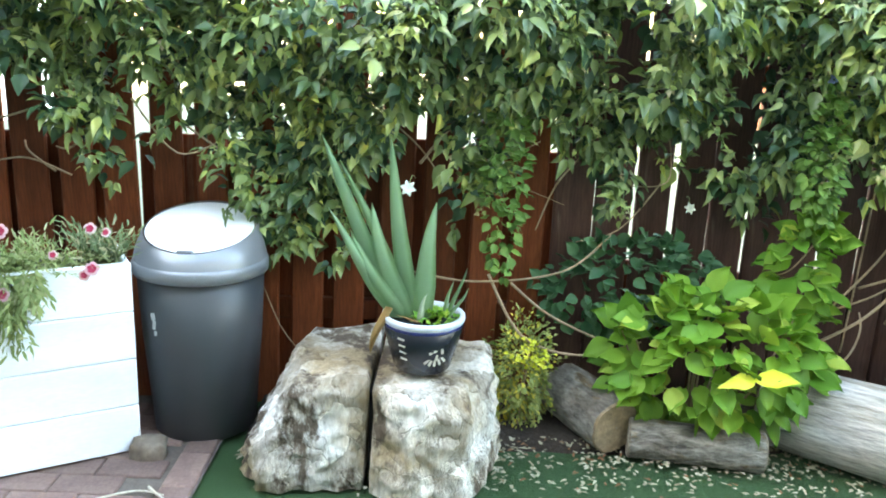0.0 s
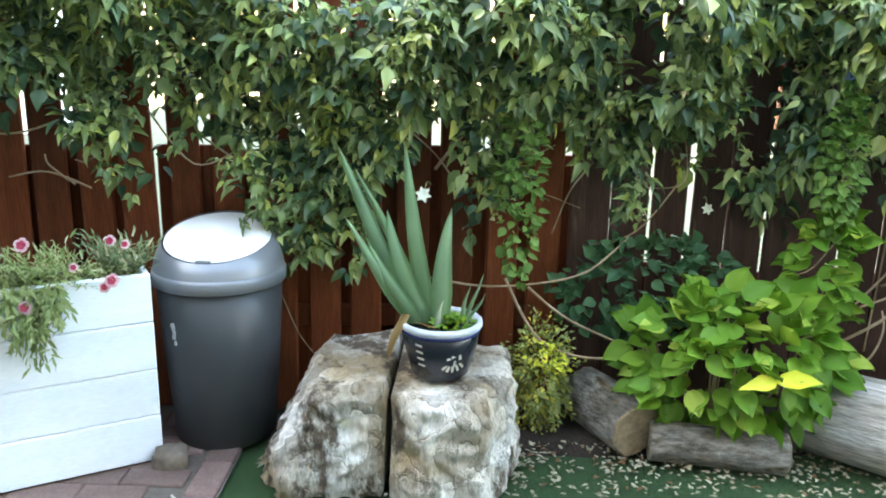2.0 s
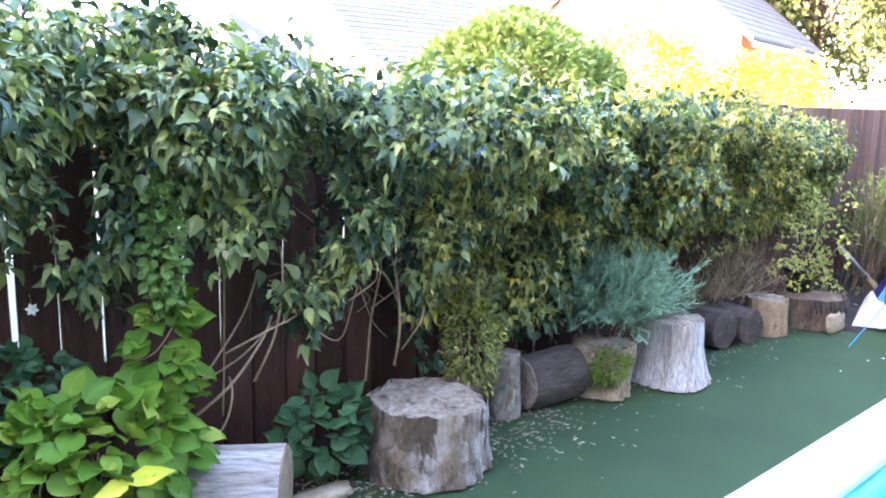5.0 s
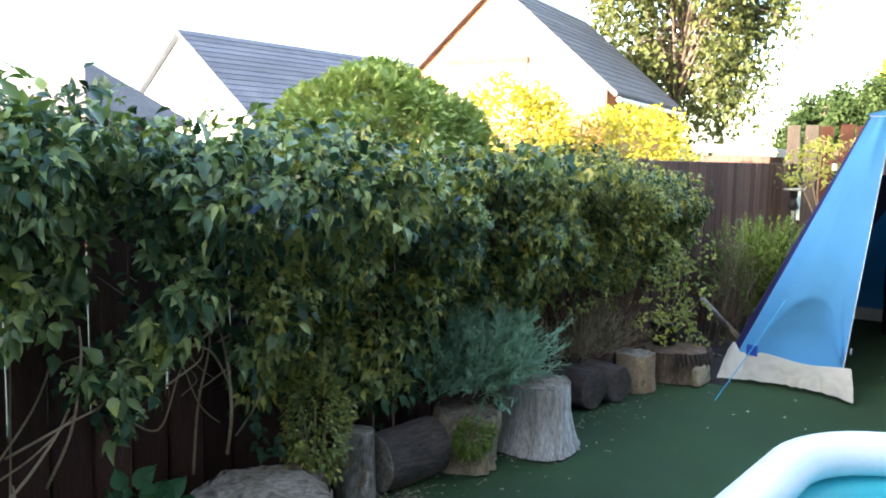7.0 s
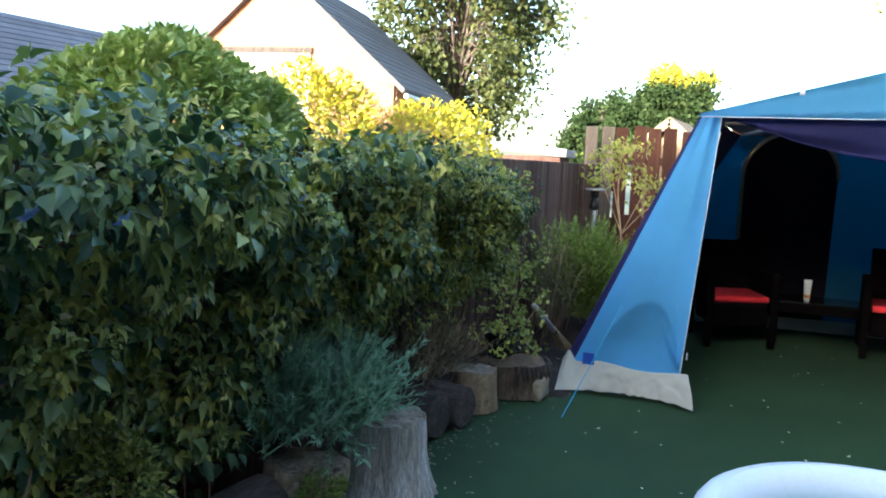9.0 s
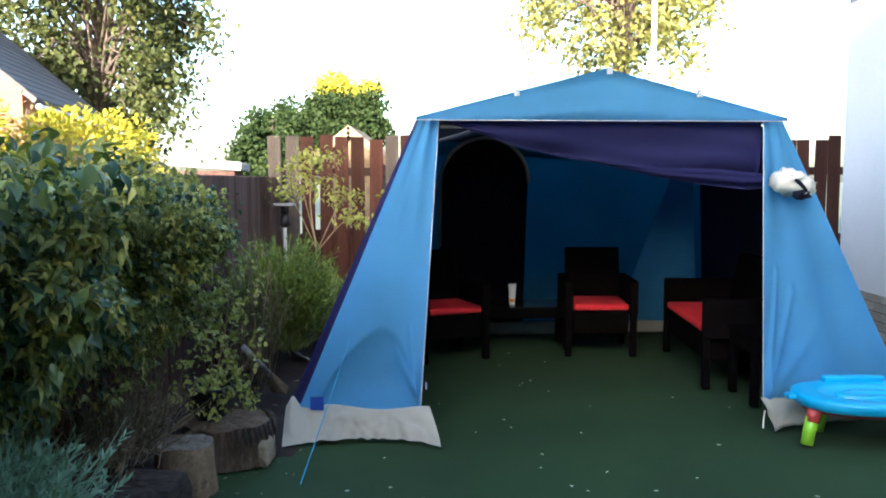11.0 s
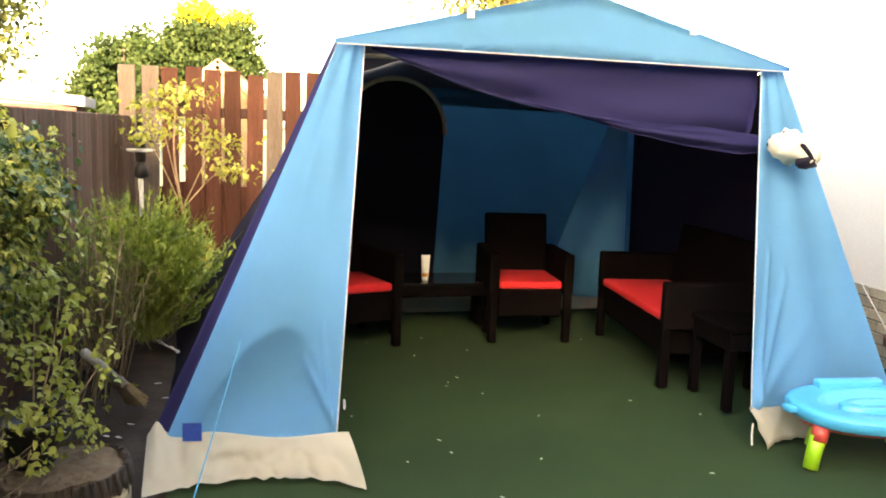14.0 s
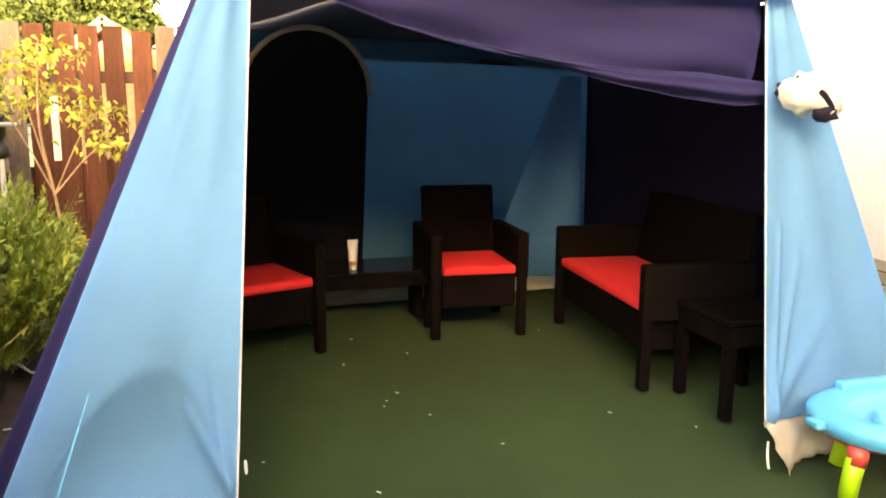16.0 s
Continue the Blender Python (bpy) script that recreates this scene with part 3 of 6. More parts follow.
# ---- the climbing vine ----
def lower_edge(x):
    xs = [-3, -1.42, -1.1, -1.02, -0.88, -0.78, -0.6, -0.54, -0.3, -0.15, -0.08, 0.13, 0.2, 0.30, 0.37, 0.57, 0.65, 0.74, 0.82, 1.0, 1.1, 1.3, 1.5, 1.75, 1.9, 2.05, 2.15, 2.3, 2.45, 2.6, 2.9, 5.0, 6.6, 7.2, 10]
    zs = [1.13, 1.12, 1.08, 0.86, 0.90, 1.02, 0.86, 0.60, 0.54, 0.62, 1.0, 1.0, 0.56, 0.55, 0.98, 0.97, 0.72, 0.72, 0.94, 0.93, 0.80, 0.76, 0.9, 0.82, 0.5, 0.55, 1.0, 0.92, 0.5, 0.2, 0.12, 0.6, 0.6, 0.9, 1.3]
    return np.interp(x, xs, zs)


def vine_depth(x, z):
    base = np.interp(x, [-3, 1.2, 2.0, 2.8, 5.5, 6.6, 7.4], [0.22, 0.28, 0.46, 0.58, 0.52, 0.38, 0.14])
    return base * np.interp(z, [0.1, 0.5, 1.0, 1.3, 1.5, 1.75], [0.30, 0.38, 0.62, 1.02, 1.1, 0.7])


def vine_top(x):
    return np.interp(x, [-3, -0.6, -0.3, 0.0, 0.25, 0.6, 1.3, 1.75, 2.1, 2.4, 3, 3.7, 5.2, 6.2, 7.2], [1.80, 1.74, 1.53, 1.51, 1.66, 1.74, 1.71, 1.65, 1.61, 1.57, 1.53, 1.50, 1.48, 1.38, 1.1])


def vine_places(x0, x1, count, front=0.0):
    n = int(count * 2.2) + 20
    X = RNG.uniform(x0, x1, n)
    top = vine_top(X) + 0.04 * np.sin(X * 5.1) + 0.035 * np.sin(X * 13.7)
    low = lower_edge(X)
    Z = low + (top - low) * RNG.uniform(0, 1, n) ** 0.75 + RNG.normal(0, 0.03, n)
    lump = noise3(np.stack([X, Z * 1.2, 0 * X + 3], 1), 3.2)
    lump2 = noise3(np.stack([X, Z, 0 * X + 9], 1), 8.0)
    back = RNG.uniform(0, 1, n) ** 1.6 * (1 - front)
    depth = np.minimum(vine_depth(X, Z) * (1 + 0.75 * lump + 0.3 * lump2), 0.72)
    Y = fence_y(X) - 0.03 - depth * (1 - 0.75 * back)
    over = Z > top - 0.14
    Y = np.where(over, fence_y(X) - 0.03 - depth + RNG.uniform(0, 1, n) * (depth + 0.32), Y)
    gap = noise3(np.stack([X, Z, 0 * X + 21], 1), 5.0)
    open_fence = np.interp(X, [-0.9, -0.6, 0.5, 0.7, 2.2, 2.8], [-0.22, -0.30, -0.30, -0.2, -0.24, -0.55]) - np.interp(Z, [1.35, 1.5], [0, 0.6])
    keep = (gap > open_fence) & (Z > 0.05)
    keep &= ~((Z < low + 0.12) & (lump2 < 0.05))
    return np.stack([X, Y, Z], 1)[keep][:count]


def vine_leaves(name, v, x0, x1, count, size, wide, mat, shape, front, per, droop, low=0.0):
    """Leaves in tufts: each node of the vine spreads a few leaves that hang outwards and down."""
    C = vine_places(x0, x1, max(4, count // per), front)
    C = C[C[:, 2] > low + 0.25 * noise3(C * np.array((1, 0, 1)), 3.0)]
    C = np.repeat(C, per, 0)
    m = len(C)
    node = np.repeat(RNG.uniform(0.75, 1.2, m // per + 1), per)[:m]
    ang = RNG.uniform(0, 2 * math.pi, m)
    side = np.stack([np.cos(ang), 0.35 * np.sin(ang + 1), np.sin(ang)], 1)
    L = RNG.uniform(*size, m) * node
    P = C + side * (0.45 * L)[:, None] + RNG.normal(0, 0.008, (m, 3))
    R, Q = unit(m), unit(m)
    lift = np.clip((C[:, 2] - vine_top(C[:, 0]) + 0.25) / 0.25, 0, 1)
    D = 0.85 * side + 0.55 * R + np.stack([0 * lift, -0.45 + 0.3 * lift, -droop + 0.12 * lift], 1)
    N = 0.6 * Q + 0.25 * side + np.stack([0 * lift, -0.50 + 0.30 * lift, 0.85 + 0.2 * lift], 1)
    ob = leaves(name, P, D, N, L, L * wide * RNG.uniform(0.85, 1.15, m), mat, v, shape=shape)
    ob["kind"] = "stuff"


def vine_section(x0, x1, count, label, broad, divided, small, k=1.0, low=0.0):
    """Inner leaves coloured dark for the shade within the vine, broad hanging leaves, three-part leaves and small pale
    ones in one stretch of vine; k: leaf size, low: where all but the inner leaves end.
    """
    v = thing("climbing_vine", label, "climbing vine", "climbing vines on the fence")
    vine_leaves("inner_leaves", v, x0, x1, int(count * 0.40), (0.04 * k, 0.07 * k), 0.36, M_VINESHADE, OVATE, 0.0, 3, 0.5)
    vine_leaves("broad_leaves", v, x0, x1, int(count * 0.28), (0.036 * k, 0.085 * k), 0.32, broad, OVATE, 0.30, 4, 0.30, low)
    vine_leaves("divided_leaves", v, x0, x1, int(count * 0.24), (0.045 * k, 0.080 * k), 0.21, divided, TRIFOLIATE, 0.7, 2, 0.65, low)
    vine_leaves("pale_leaves", v, x0, x1, int(count * 0.34), (0.013 * k, 0.032 * k), 0.40, small, OVATE, 0.75, 9, 0.25, low)
    return v


vine_section(-3.0, 0.6, 14800, "dense green climbing vine draped over the brown fence top", M_VINE, M_VINE, M_VINEPALE, 0.95)
vine_section(0.6, 2.4, 7000, "green climbing vine hanging in tongues over the fence", M_VINE, M_VINE, M_VINEPALE)
vine_section(2.4, 4.6, 16500, "thick leafy green climbing vine hiding the fence to the soil", M_VINE, M_VINEOLIVE, M_VINEPALE, 0.9, 0.50)
vine_section(4.6, 7.4, 36000, "thick olive green climbing vine reaching towards the tent", M_VINEOLIVE, M_VINEOLIVE, M_YSEED, 0.60, 0.45)


def leaf_ball(c, r, n, squash=(1, 1, 1), power=0.33, lumps=0.3, lump_scale=2.5):
    """Places and outward directions in a lumpy round bush."""
    U = unit(n)
    k = RNG.uniform(0.25, 1, n) ** power
    lum = noise3(U * 1.0 + np.array(c)[None], lump_scale)
    P = U * (k * (1 + lumps * lum))[:, None] * r * np.array(squash) + np.array(c)
    return P, U


def bush(name, c, r, n, size, mat, label, category="bush", squash=(1, 1, 1), wide=0.3, shape=OVATE, droop=0.2, power=0.33, lumps=0.3, group=""):
    P, U = leaf_ball(c, r, n, squash, power, lumps)
    keep = P[:, 2] > 0.02
    P, U = P[keep], U[keep]
    R = unit(len(P))
    D = U + 0.6 * R + np.array((0, 0, -droop))
    N = U * 0.6 + 0.4 * unit(len(P)) + np.array((0, -0.2, 0.7))
    L = RNG.uniform(0.7, 1.2, len(P)) * size
    b = thing(name, label, category, group)
    for k in range(5):
        a = k * 2.4
        tip = Vector(c) + Vector((math.cos(a) * r * 0.5 * squash[0], math.sin(a) * r * 0.5 * squash[1], r * 0.3 * squash[2]))
        part("stem", tube(curve_points([(c[0] + 0.03 * math.cos(a), c[1] + 0.03 * math.sin(a), 0), lerp(Vector((c[0], c[1], 0)), tip, 0.5), tip], 4), 0.012 * r / 0.3, 5, taper=0.4), M_TWIG, b)
    leaves("foliage", P, D, N, L, L * wide, mat, b, shape=shape)
    return b


# ---- tent ----
TU, TV, TO = Vector((0.106, -0.994, 0)), Vector((0.994, 0.106, 0)), Vector((6.675, 0.445, 0))


def tp(a, b, z):
    return TO + TU * a + TV * b + Vector((0, 0, z))


tent = thing("tent", "light blue canvas frame tent with navy sides, open in front", "tent")
tent.matrix_world = Matrix.Identity(4)


def lerp(p, q, t):
    return p + (q - p) * t


def quad_sheet(name, p00, p10, p11, p01, mat, nu=16, nv=16, folds=0.0, freq=3.0, seed=0, label="", axis=TV, bulge=None, creases=()):
    """bulge: centre, radii and depth of a dent; creases: start, end, width and height of ridges."""
    def fn(s, t):
        p = lerp(lerp(p00, p10, s), lerp(p01, p11, s), t)
        env = math.sin(math.pi * min(1, max(0, s))) ** 0.6
        w = folds * env * (math.sin(freq * math.pi * s + 2.2 * t + seed) * 0.5 + noise.noise(Vector((s * 3 + seed, t * 3, 0))))
        if bulge:
            d = ((s - bulge[0]) / bulge[2]) ** 2 + ((t - bulge[1]) / bulge[3]) ** 2
            w += bulge[4] * max(0, 1 - d) ** 0.75 * (1 - 0.8 * max(0, (t - 0.88) / 0.12) ** 1.5)
        for a0, b0, a1, b1, wide, high in creases:
            ln = (a1 - a0) ** 2 + (b1 - b0) ** 2
            k = min(1, max(0, ((s - a0) * (a1 - a0) + (t - b0) * (b1 - b0)) / ln))
            off = ((s - a0 - k * (a1 - a0)) ** 2 + (t - b0 - k * (b1 - b0)) ** 2) ** 0.5
            w -= high * math.exp(-(off / wide) ** 2) * (1 - 0.8 * k)
        return p + axis * w
    bm = grid_sheet(fn, nu, nv)
    bmesh.ops.solidify(bm, geom=bm.faces[:], thickness=0.004)
    return part(name, bm, mat, tent, label, smooth=True)


ZS = 0.15
fl_top_in, fl_top_out = tp(-1.005, 0, 1.81), tp(-1.12, -0.04, 1.815)
fl_bot_in, fl_bot_out = tp(-1.140, -0.33, ZS), tp(-1.83, -0.24, ZS)
fr_top_in, fr_top_out = tp(0.98, 0, 1.81), tp(1.09, -0.02, 1.815)
fr_bot_in, fr_bot_out = tp(0.88, -0.30, ZS), tp(1.90, -0.10, ZS)
bk = {k: tp(a, b, z) for k, (a, b, z) in {"lt": (-0.84, 2.45, 1.8), "rt": (1.60, 2.45, 1.74), "lb": (-1.98, 2.75, -0.03), "rb": (1.80, 2.75, -0.03)}.items()}
quad_sheet("front_panel", fl_top_out, fl_top_in, fl_bot_in, fl_bot_out, M_TENT, nu=72, nv=84, folds=0.02, freq=2, seed=1, bulge=(0.54, 1.02, 0.40, 0.29, 0.085), creases=((0.96, 0.94, 0.72, 0.80, 0.014, 0.030), (0.97, 0.95, 0.83, 0.73, 0.014, 0.026)))
quad_sheet("front_panel", fr_top_in, fr_top_out, fr_bot_out, fr_bot_in, M_TENT, nu=72, nv=84, folds=0.02, freq=4, seed=4, creases=((0.03, 0.97, 0.30, 0.62, 0.022, 0.032), (0.03, 0.95, 0.16, 0.55, 0.02, 0.028), (0.05, 0.98, 0.52, 0.72, 0.026, 0.024)))
quad_sheet("corner_strip", fl_top_out + TU * -0.015 + TV * 0.02, fl_top_out + TV * 0.006, fl_bot_out + TV * 0.006, fl_bot_out + TU * -0.06 + TV * 0.05, M_NAVY, nu=4, folds=0.0, label="navy corner seam")
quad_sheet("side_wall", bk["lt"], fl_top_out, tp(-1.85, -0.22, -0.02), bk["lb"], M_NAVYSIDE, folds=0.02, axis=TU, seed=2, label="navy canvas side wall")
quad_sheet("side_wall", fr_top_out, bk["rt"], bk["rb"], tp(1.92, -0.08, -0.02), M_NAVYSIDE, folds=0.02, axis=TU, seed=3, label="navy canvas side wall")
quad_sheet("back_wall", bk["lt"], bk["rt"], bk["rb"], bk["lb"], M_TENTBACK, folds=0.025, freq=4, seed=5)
peak_f, peak_b = tp(0, -0.05, 2.095), tp(0, 2.5, 2.08)
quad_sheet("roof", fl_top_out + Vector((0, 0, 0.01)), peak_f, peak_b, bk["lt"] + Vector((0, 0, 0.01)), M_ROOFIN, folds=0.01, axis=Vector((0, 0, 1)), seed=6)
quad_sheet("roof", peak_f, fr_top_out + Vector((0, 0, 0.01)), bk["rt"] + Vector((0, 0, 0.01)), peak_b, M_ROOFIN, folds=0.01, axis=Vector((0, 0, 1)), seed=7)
bm = grid_sheet(lambda s, t: lerp(tp(-1.14 + 2.25 * s, -0.045, 1.80), tp(-1.14 + 2.25 * s, -0.055, 1.82 + 0.285 * (1 - abs(2 * s - 1))), t), 24, 4)
bmesh.ops.solidify(bm, geom=bm.faces[:], thickness=0.004)
part("front_gable", bm, M_TENT, tent, smooth=True)
bm = bmesh.new()
bm.faces.new([bm.verts.new(v) for v in (bk["lt"] + TV * 0.03 - Vector((0, 0, 0.12)), bk["rt"] + TV * 0.03 - Vector((0, 0, 0.12)), bk["rt"] + TV * 0.03 + Vector((0, 0, 0.02)), peak_b + TV * 0.03 + Vector((0, 0, 0.03)), bk["lt"] + TV * 0.03 + Vector((0, 0, 0.02)))])
bmesh.ops.solidify(bm, geom=bm.faces[:], thickness=0.006)
part("back_gable", bm, M_ROOFIN, tent)


def skirt(name, p, q, flare, seed, tail, head=0.0, peak=0.0):
    """A crumpled ground flap; tail: how far its inner end runs out over the turf."""
    def fn(s, t):
        base = lerp(p, q, s)
        crease = 0.045 * abs(noise.noise(Vector((s * 9 + seed, t * 1.5, 0)))) + 0.016 * noise.noise(Vector((s * 22, t * 4, seed)))
        end = tail * max(0, s - 0.8) / 0.2 + head * max(0, 1 - s / 0.45) ** 1.2
        up = 0.030 * t * math.sin(26 * s + 6 * noise.noise(Vector((s * 4, t, seed)))) + peak * math.exp(-((s - 0.05) / 0.035) ** 2) + 0.03 * t * abs(noise.noise(Vector((s * 7, seed, 2))))
        out = -TV * (0.015 + t * (flare + end) + t * crease) + TU * (0.5 * tail * max(0, s - 0.8) / 0.2 * t)
        lift = 0.012 + 0.012 * t * max(0, noise.noise(Vector((s * 14, 3, seed))))
        return Vector((base.x, base.y, 0)) + out + Vector((0, 0, (ZS + up + 0.012 - 0.012 * math.sin(s * 9 + seed)) * (1 - t) ** 0.8 + lift))
    bm = grid_sheet(fn, 70, 12)
    bmesh.ops.solidify(bm, geom=bm.faces[:], thickness=0.003)
    return part(name, bm, M_SKIRT, tent, "crumpled cream ground flap", smooth=True)


skirt("ground_flap", tp(-1.90, -0.20, 0), tp(-1.09, -0.33, 0), 0.06, 2, 0.10, 0.17, 0.065)
skirt("ground_flap", tp(1.95, -0.10, 0), tp(0.86, -0.30, 0), 0.05, 7, 0.05)
bm = lathe([(0.020, 0.0), (0.023, 0.003), (0.020, 0.007)], 24, Matrix.Translation(tp(-1.108, -0.30, 0.29)) @ TU.to_track_quat("Z", "Y").to_matrix().to_4x4())
part("badge", bm, M_PIPING, tent, "small round white badge")
bm = lathe([(0.014, 0.006), (0.014, 0.009)], 24, Matrix.Translation(tp(-1.108, -0.30, 0.29)) @ TU.to_track_quat("Z", "Y").to_matrix().to_4x4())
part("badge_centre", bm, M_TAB, tent, "dark blue badge centre")
for a, b in ((fl_top_in, fl_bot_in), (fr_top_in, fr_bot_in)):
    part("piping", tube([a - TV * 0.008, lerp(a, b, 0.5) - TV * 0.008, b - TV * 0.008], 0.0028), M_PIPING, tent, "white edge piping")
part("piping", tube([tp(-1.13, -0.062, 1.80), tp(1.11, -0.062, 1.80)], 0.003), M_PIPING, tent, "white edge piping")


def drape_low(s):
    return np.interp(s, [0, 0.053, 0.217, 0.364, 0.517, 0.70, 0.85, 1], [1.79, 1.762, 1.657, 1.593, 1.538, 1.512, 1.505, 1.475])


def drape(s, t):
    a = -0.97 + 1.95 * s
    z = 1.805 + (drape_low(s) - 1.805) * t
    w = 0.025 * math.sin(s * 9 + t * 5) * t + 0.012 * s * math.sin(t * 11 - s * 5) * t + 0.03 * max(0, t - 0.75) * 4 * (0.4 + math.sin(s * 22) * 0.3)
    return tp(a, 0.02 + w, z)


bm = grid_sheet(drape, 48, 14)
bmesh.ops.solidify(bm, geom=bm.faces[:], thickness=0.004)
part("door_drape", bm, M_NAVY, tent, "navy door canvas pulled up across the opening", smooth=True)
def drape_fold(s, t):
    """The gathered lower edge that swings across to the tied roll."""
    a = -0.30 + 1.38 * s
    hi = drape_low((a + 0.97) / 1.95) + 0.012
    lo = np.interp(a, [-0.30, 0.04, 0.325, 0.595, 0.875, 1.06], [1.602, 1.534, 1.467, 1.422, 1.388, 1.40])
    ridge = 0.010 * math.sin(t * 13 + s * 4) * s + 0.006 * math.sin(s * 17 + t * 3)
    return tp(a, 0.0 - 0.055 * s ** 0.7 * math.sin(math.pi * min(1, t * 0.9 + 0.1)) + ridge, hi + (lo - hi) * t)


bm = grid_sheet(drape_fold, 44, 14)
bmesh.ops.solidify(bm, geom=bm.faces[:], thickness=0.004)
part("drape_hem", bm, M_NAVY, tent, smooth=True)
bm = bmesh.new()
bm.faces.new([bm.verts.new(tp(a, 0.42, z)) for a, z in ((-1.050, 1.735), (-1.005, 1.728), (-1.062, 1.418), (-1.107, 1.424))])
bmesh.ops.solidify(bm, geom=bm.faces[:], thickness=0.004)
part("door_tape", bm, M_SKIRT, tent, "cream fastening strip")

# rolled door end, tied up beside the opening
def crumple(c, size, seed, mat, name, label, sub=3, amp=0.5):
    bm = bmesh.new()
    bmesh.ops.create_icosphere(bm, subdivisions=sub, radius=1)
    for v in bm.verts:
        d = v.co.normalized()
        k = 1 + amp * (abs(noise.noise(d * 2.1 + Vector((seed, 0, 0)))) * 1.6 - 0.35) + 0.2 * noise.noise(d * 5 + Vector((0, seed, 0)))
        v.co = Vector((d.x * size[0], d.y * size[1], d.z * size[2])) * k
    bmesh.ops.translate(bm, verts=bm.verts[:], vec=c)
    return part(name, bm, mat, tent, label, smooth=True)


crumple(tp(1.06, -0.17, 1.44), (0.06, 0.10, 0.07), 2.0, M_SKIRT, "door_roll", "cream rolled canvas bundle")
crumple(tp(1.14, -0.19, 1.41), (0.05, 0.07, 0.06), 5.0, M_SKIRT, "door_roll", "cream rolled canvas bundle")
crumple(tp(1.12, -0.21, 1.365), (0.03, 0.055, 0.035), 9.0, M_DOOR, "roll_strap", "black strap round the bundle", 2, 0.7)
part("roll_strap", tube(curve_points([tp(1.02, -0.16, 1.50), tp(1.08, -0.225, 1.45), tp(1.16, -0.225, 1.37)], 5), 0.012, 6), M_DOOR, tent, "black strap round the bundle")

# arched door in the back wall
def arch_outline(inset=0.0):
    a0, a1, r = -0.80 + inset, 0.0 - inset, 0.40 - inset
    pts = [(a1, 0.05)]
    for k in range(17):
        ang = math.pi * k / 16
        pts.append((-0.40 + r * math.cos(ang), 1.43 + r * math.sin(ang)))
    pts.append((a0, 0.05))
    return pts


def back_b(z):
    return 2.75 - 0.3 * z / 1.8 - 0.06


# near-black sheet that stands for the unlit inner tent behind the arch
bm = bmesh.new()
fv = [bm.verts.new(tp(a, back_b(z), z)) for a, z in arch_outline()]
bm.faces.new(fv)
bmesh.ops.solidify(bm, geom=bm.faces[:], thickness=0.004)
part("arched_door", bm, M_DOOR, tent, "arched inner doorway, near-black for the dark beyond it")
part("arch_piping", tube([tp(a, back_b(z) - 0.035, z) for a, z in arch_outline()[1:-1]] + [tp(-0.80, back_b(0.85) - 0.035, 0.85)], 0.017), M_BEIGE, tent, "beige arch piping", smooth=True)
# sheet added for the back corner, brighter blue where daylight comes through
def lit_corner(s, t):
    left = 1.34 - 0.50 * t
    right = 1.50 + 0.14 * t
    a = left + (right - left) * s
    return tp(a, 2.36 + 0.20 * t - 0.05 * math.sin(s * 7 + t * 2) * t, 1.57 - 1.45 * t)


bm = grid_sheet(lit_corner, 16, 12)
part("lit_corner", bm, M_CORNERLIT, tent, "blue back corner with daylight through the canvas in its colour", smooth=True)
# pale flap added where light shows under the back wall
bm = grid_sheet(lambda u, v: tp(-1.75 + 3.35 * u, 2.66 - 0.07 * v - 0.02 * abs(noise.noise(Vector((u * 14, v, 2)))), 0.105 * (1 - v) ** 0.7 + 0.012), 60, 4)
bmesh.ops.solidify(bm, geom=bm.faces[:], thickness=0.003)
part("inner_flap", bm, M_SKIRT, tent, "cream inner flap added for the light under the back wall", smooth=True)
part("frame_pole", tube([tp(-0.985, 0.12, 1.772), tp(0.97, 0.12, 1.80)], 0.011, 8), M_BEIGE, tent, "beige front frame pole", smooth=True)
part("flap_tie", tube(curve_points([tp(0.885, -0.325, 0.10), tp(0.868, -0.345, 0.05), tp(0.852, -0.375, 0.012)], 4), 0.005), M_SKIRT, tent, "cream tie strap")
part("guy_rope", tube(curve_points([tp(-1.53, -0.275, 0.57), tp(-1.64, -0.63, 0.28), tp(-1.75, -1.0, 0.01)], 6), 0.0028), M_ROPE, tent, "bright cyan guy rope")
part("peg_tab", box((0.008, 0.075, 0.075), Matrix.Translation(tp(-1.72, -0.285, 0.20))), M_TAB, tent, "dark blue webbing tab")
for a in (-0.55, 0.0, 0.55):
    part("roof_toggle", box((0.02, 0.03, 0.04), Matrix.Translation(tp(a, -0.07, 1.82 + 0.27 * (1 - abs(a) / 1.15)))), M_PIPING, tent, "small white toggle")

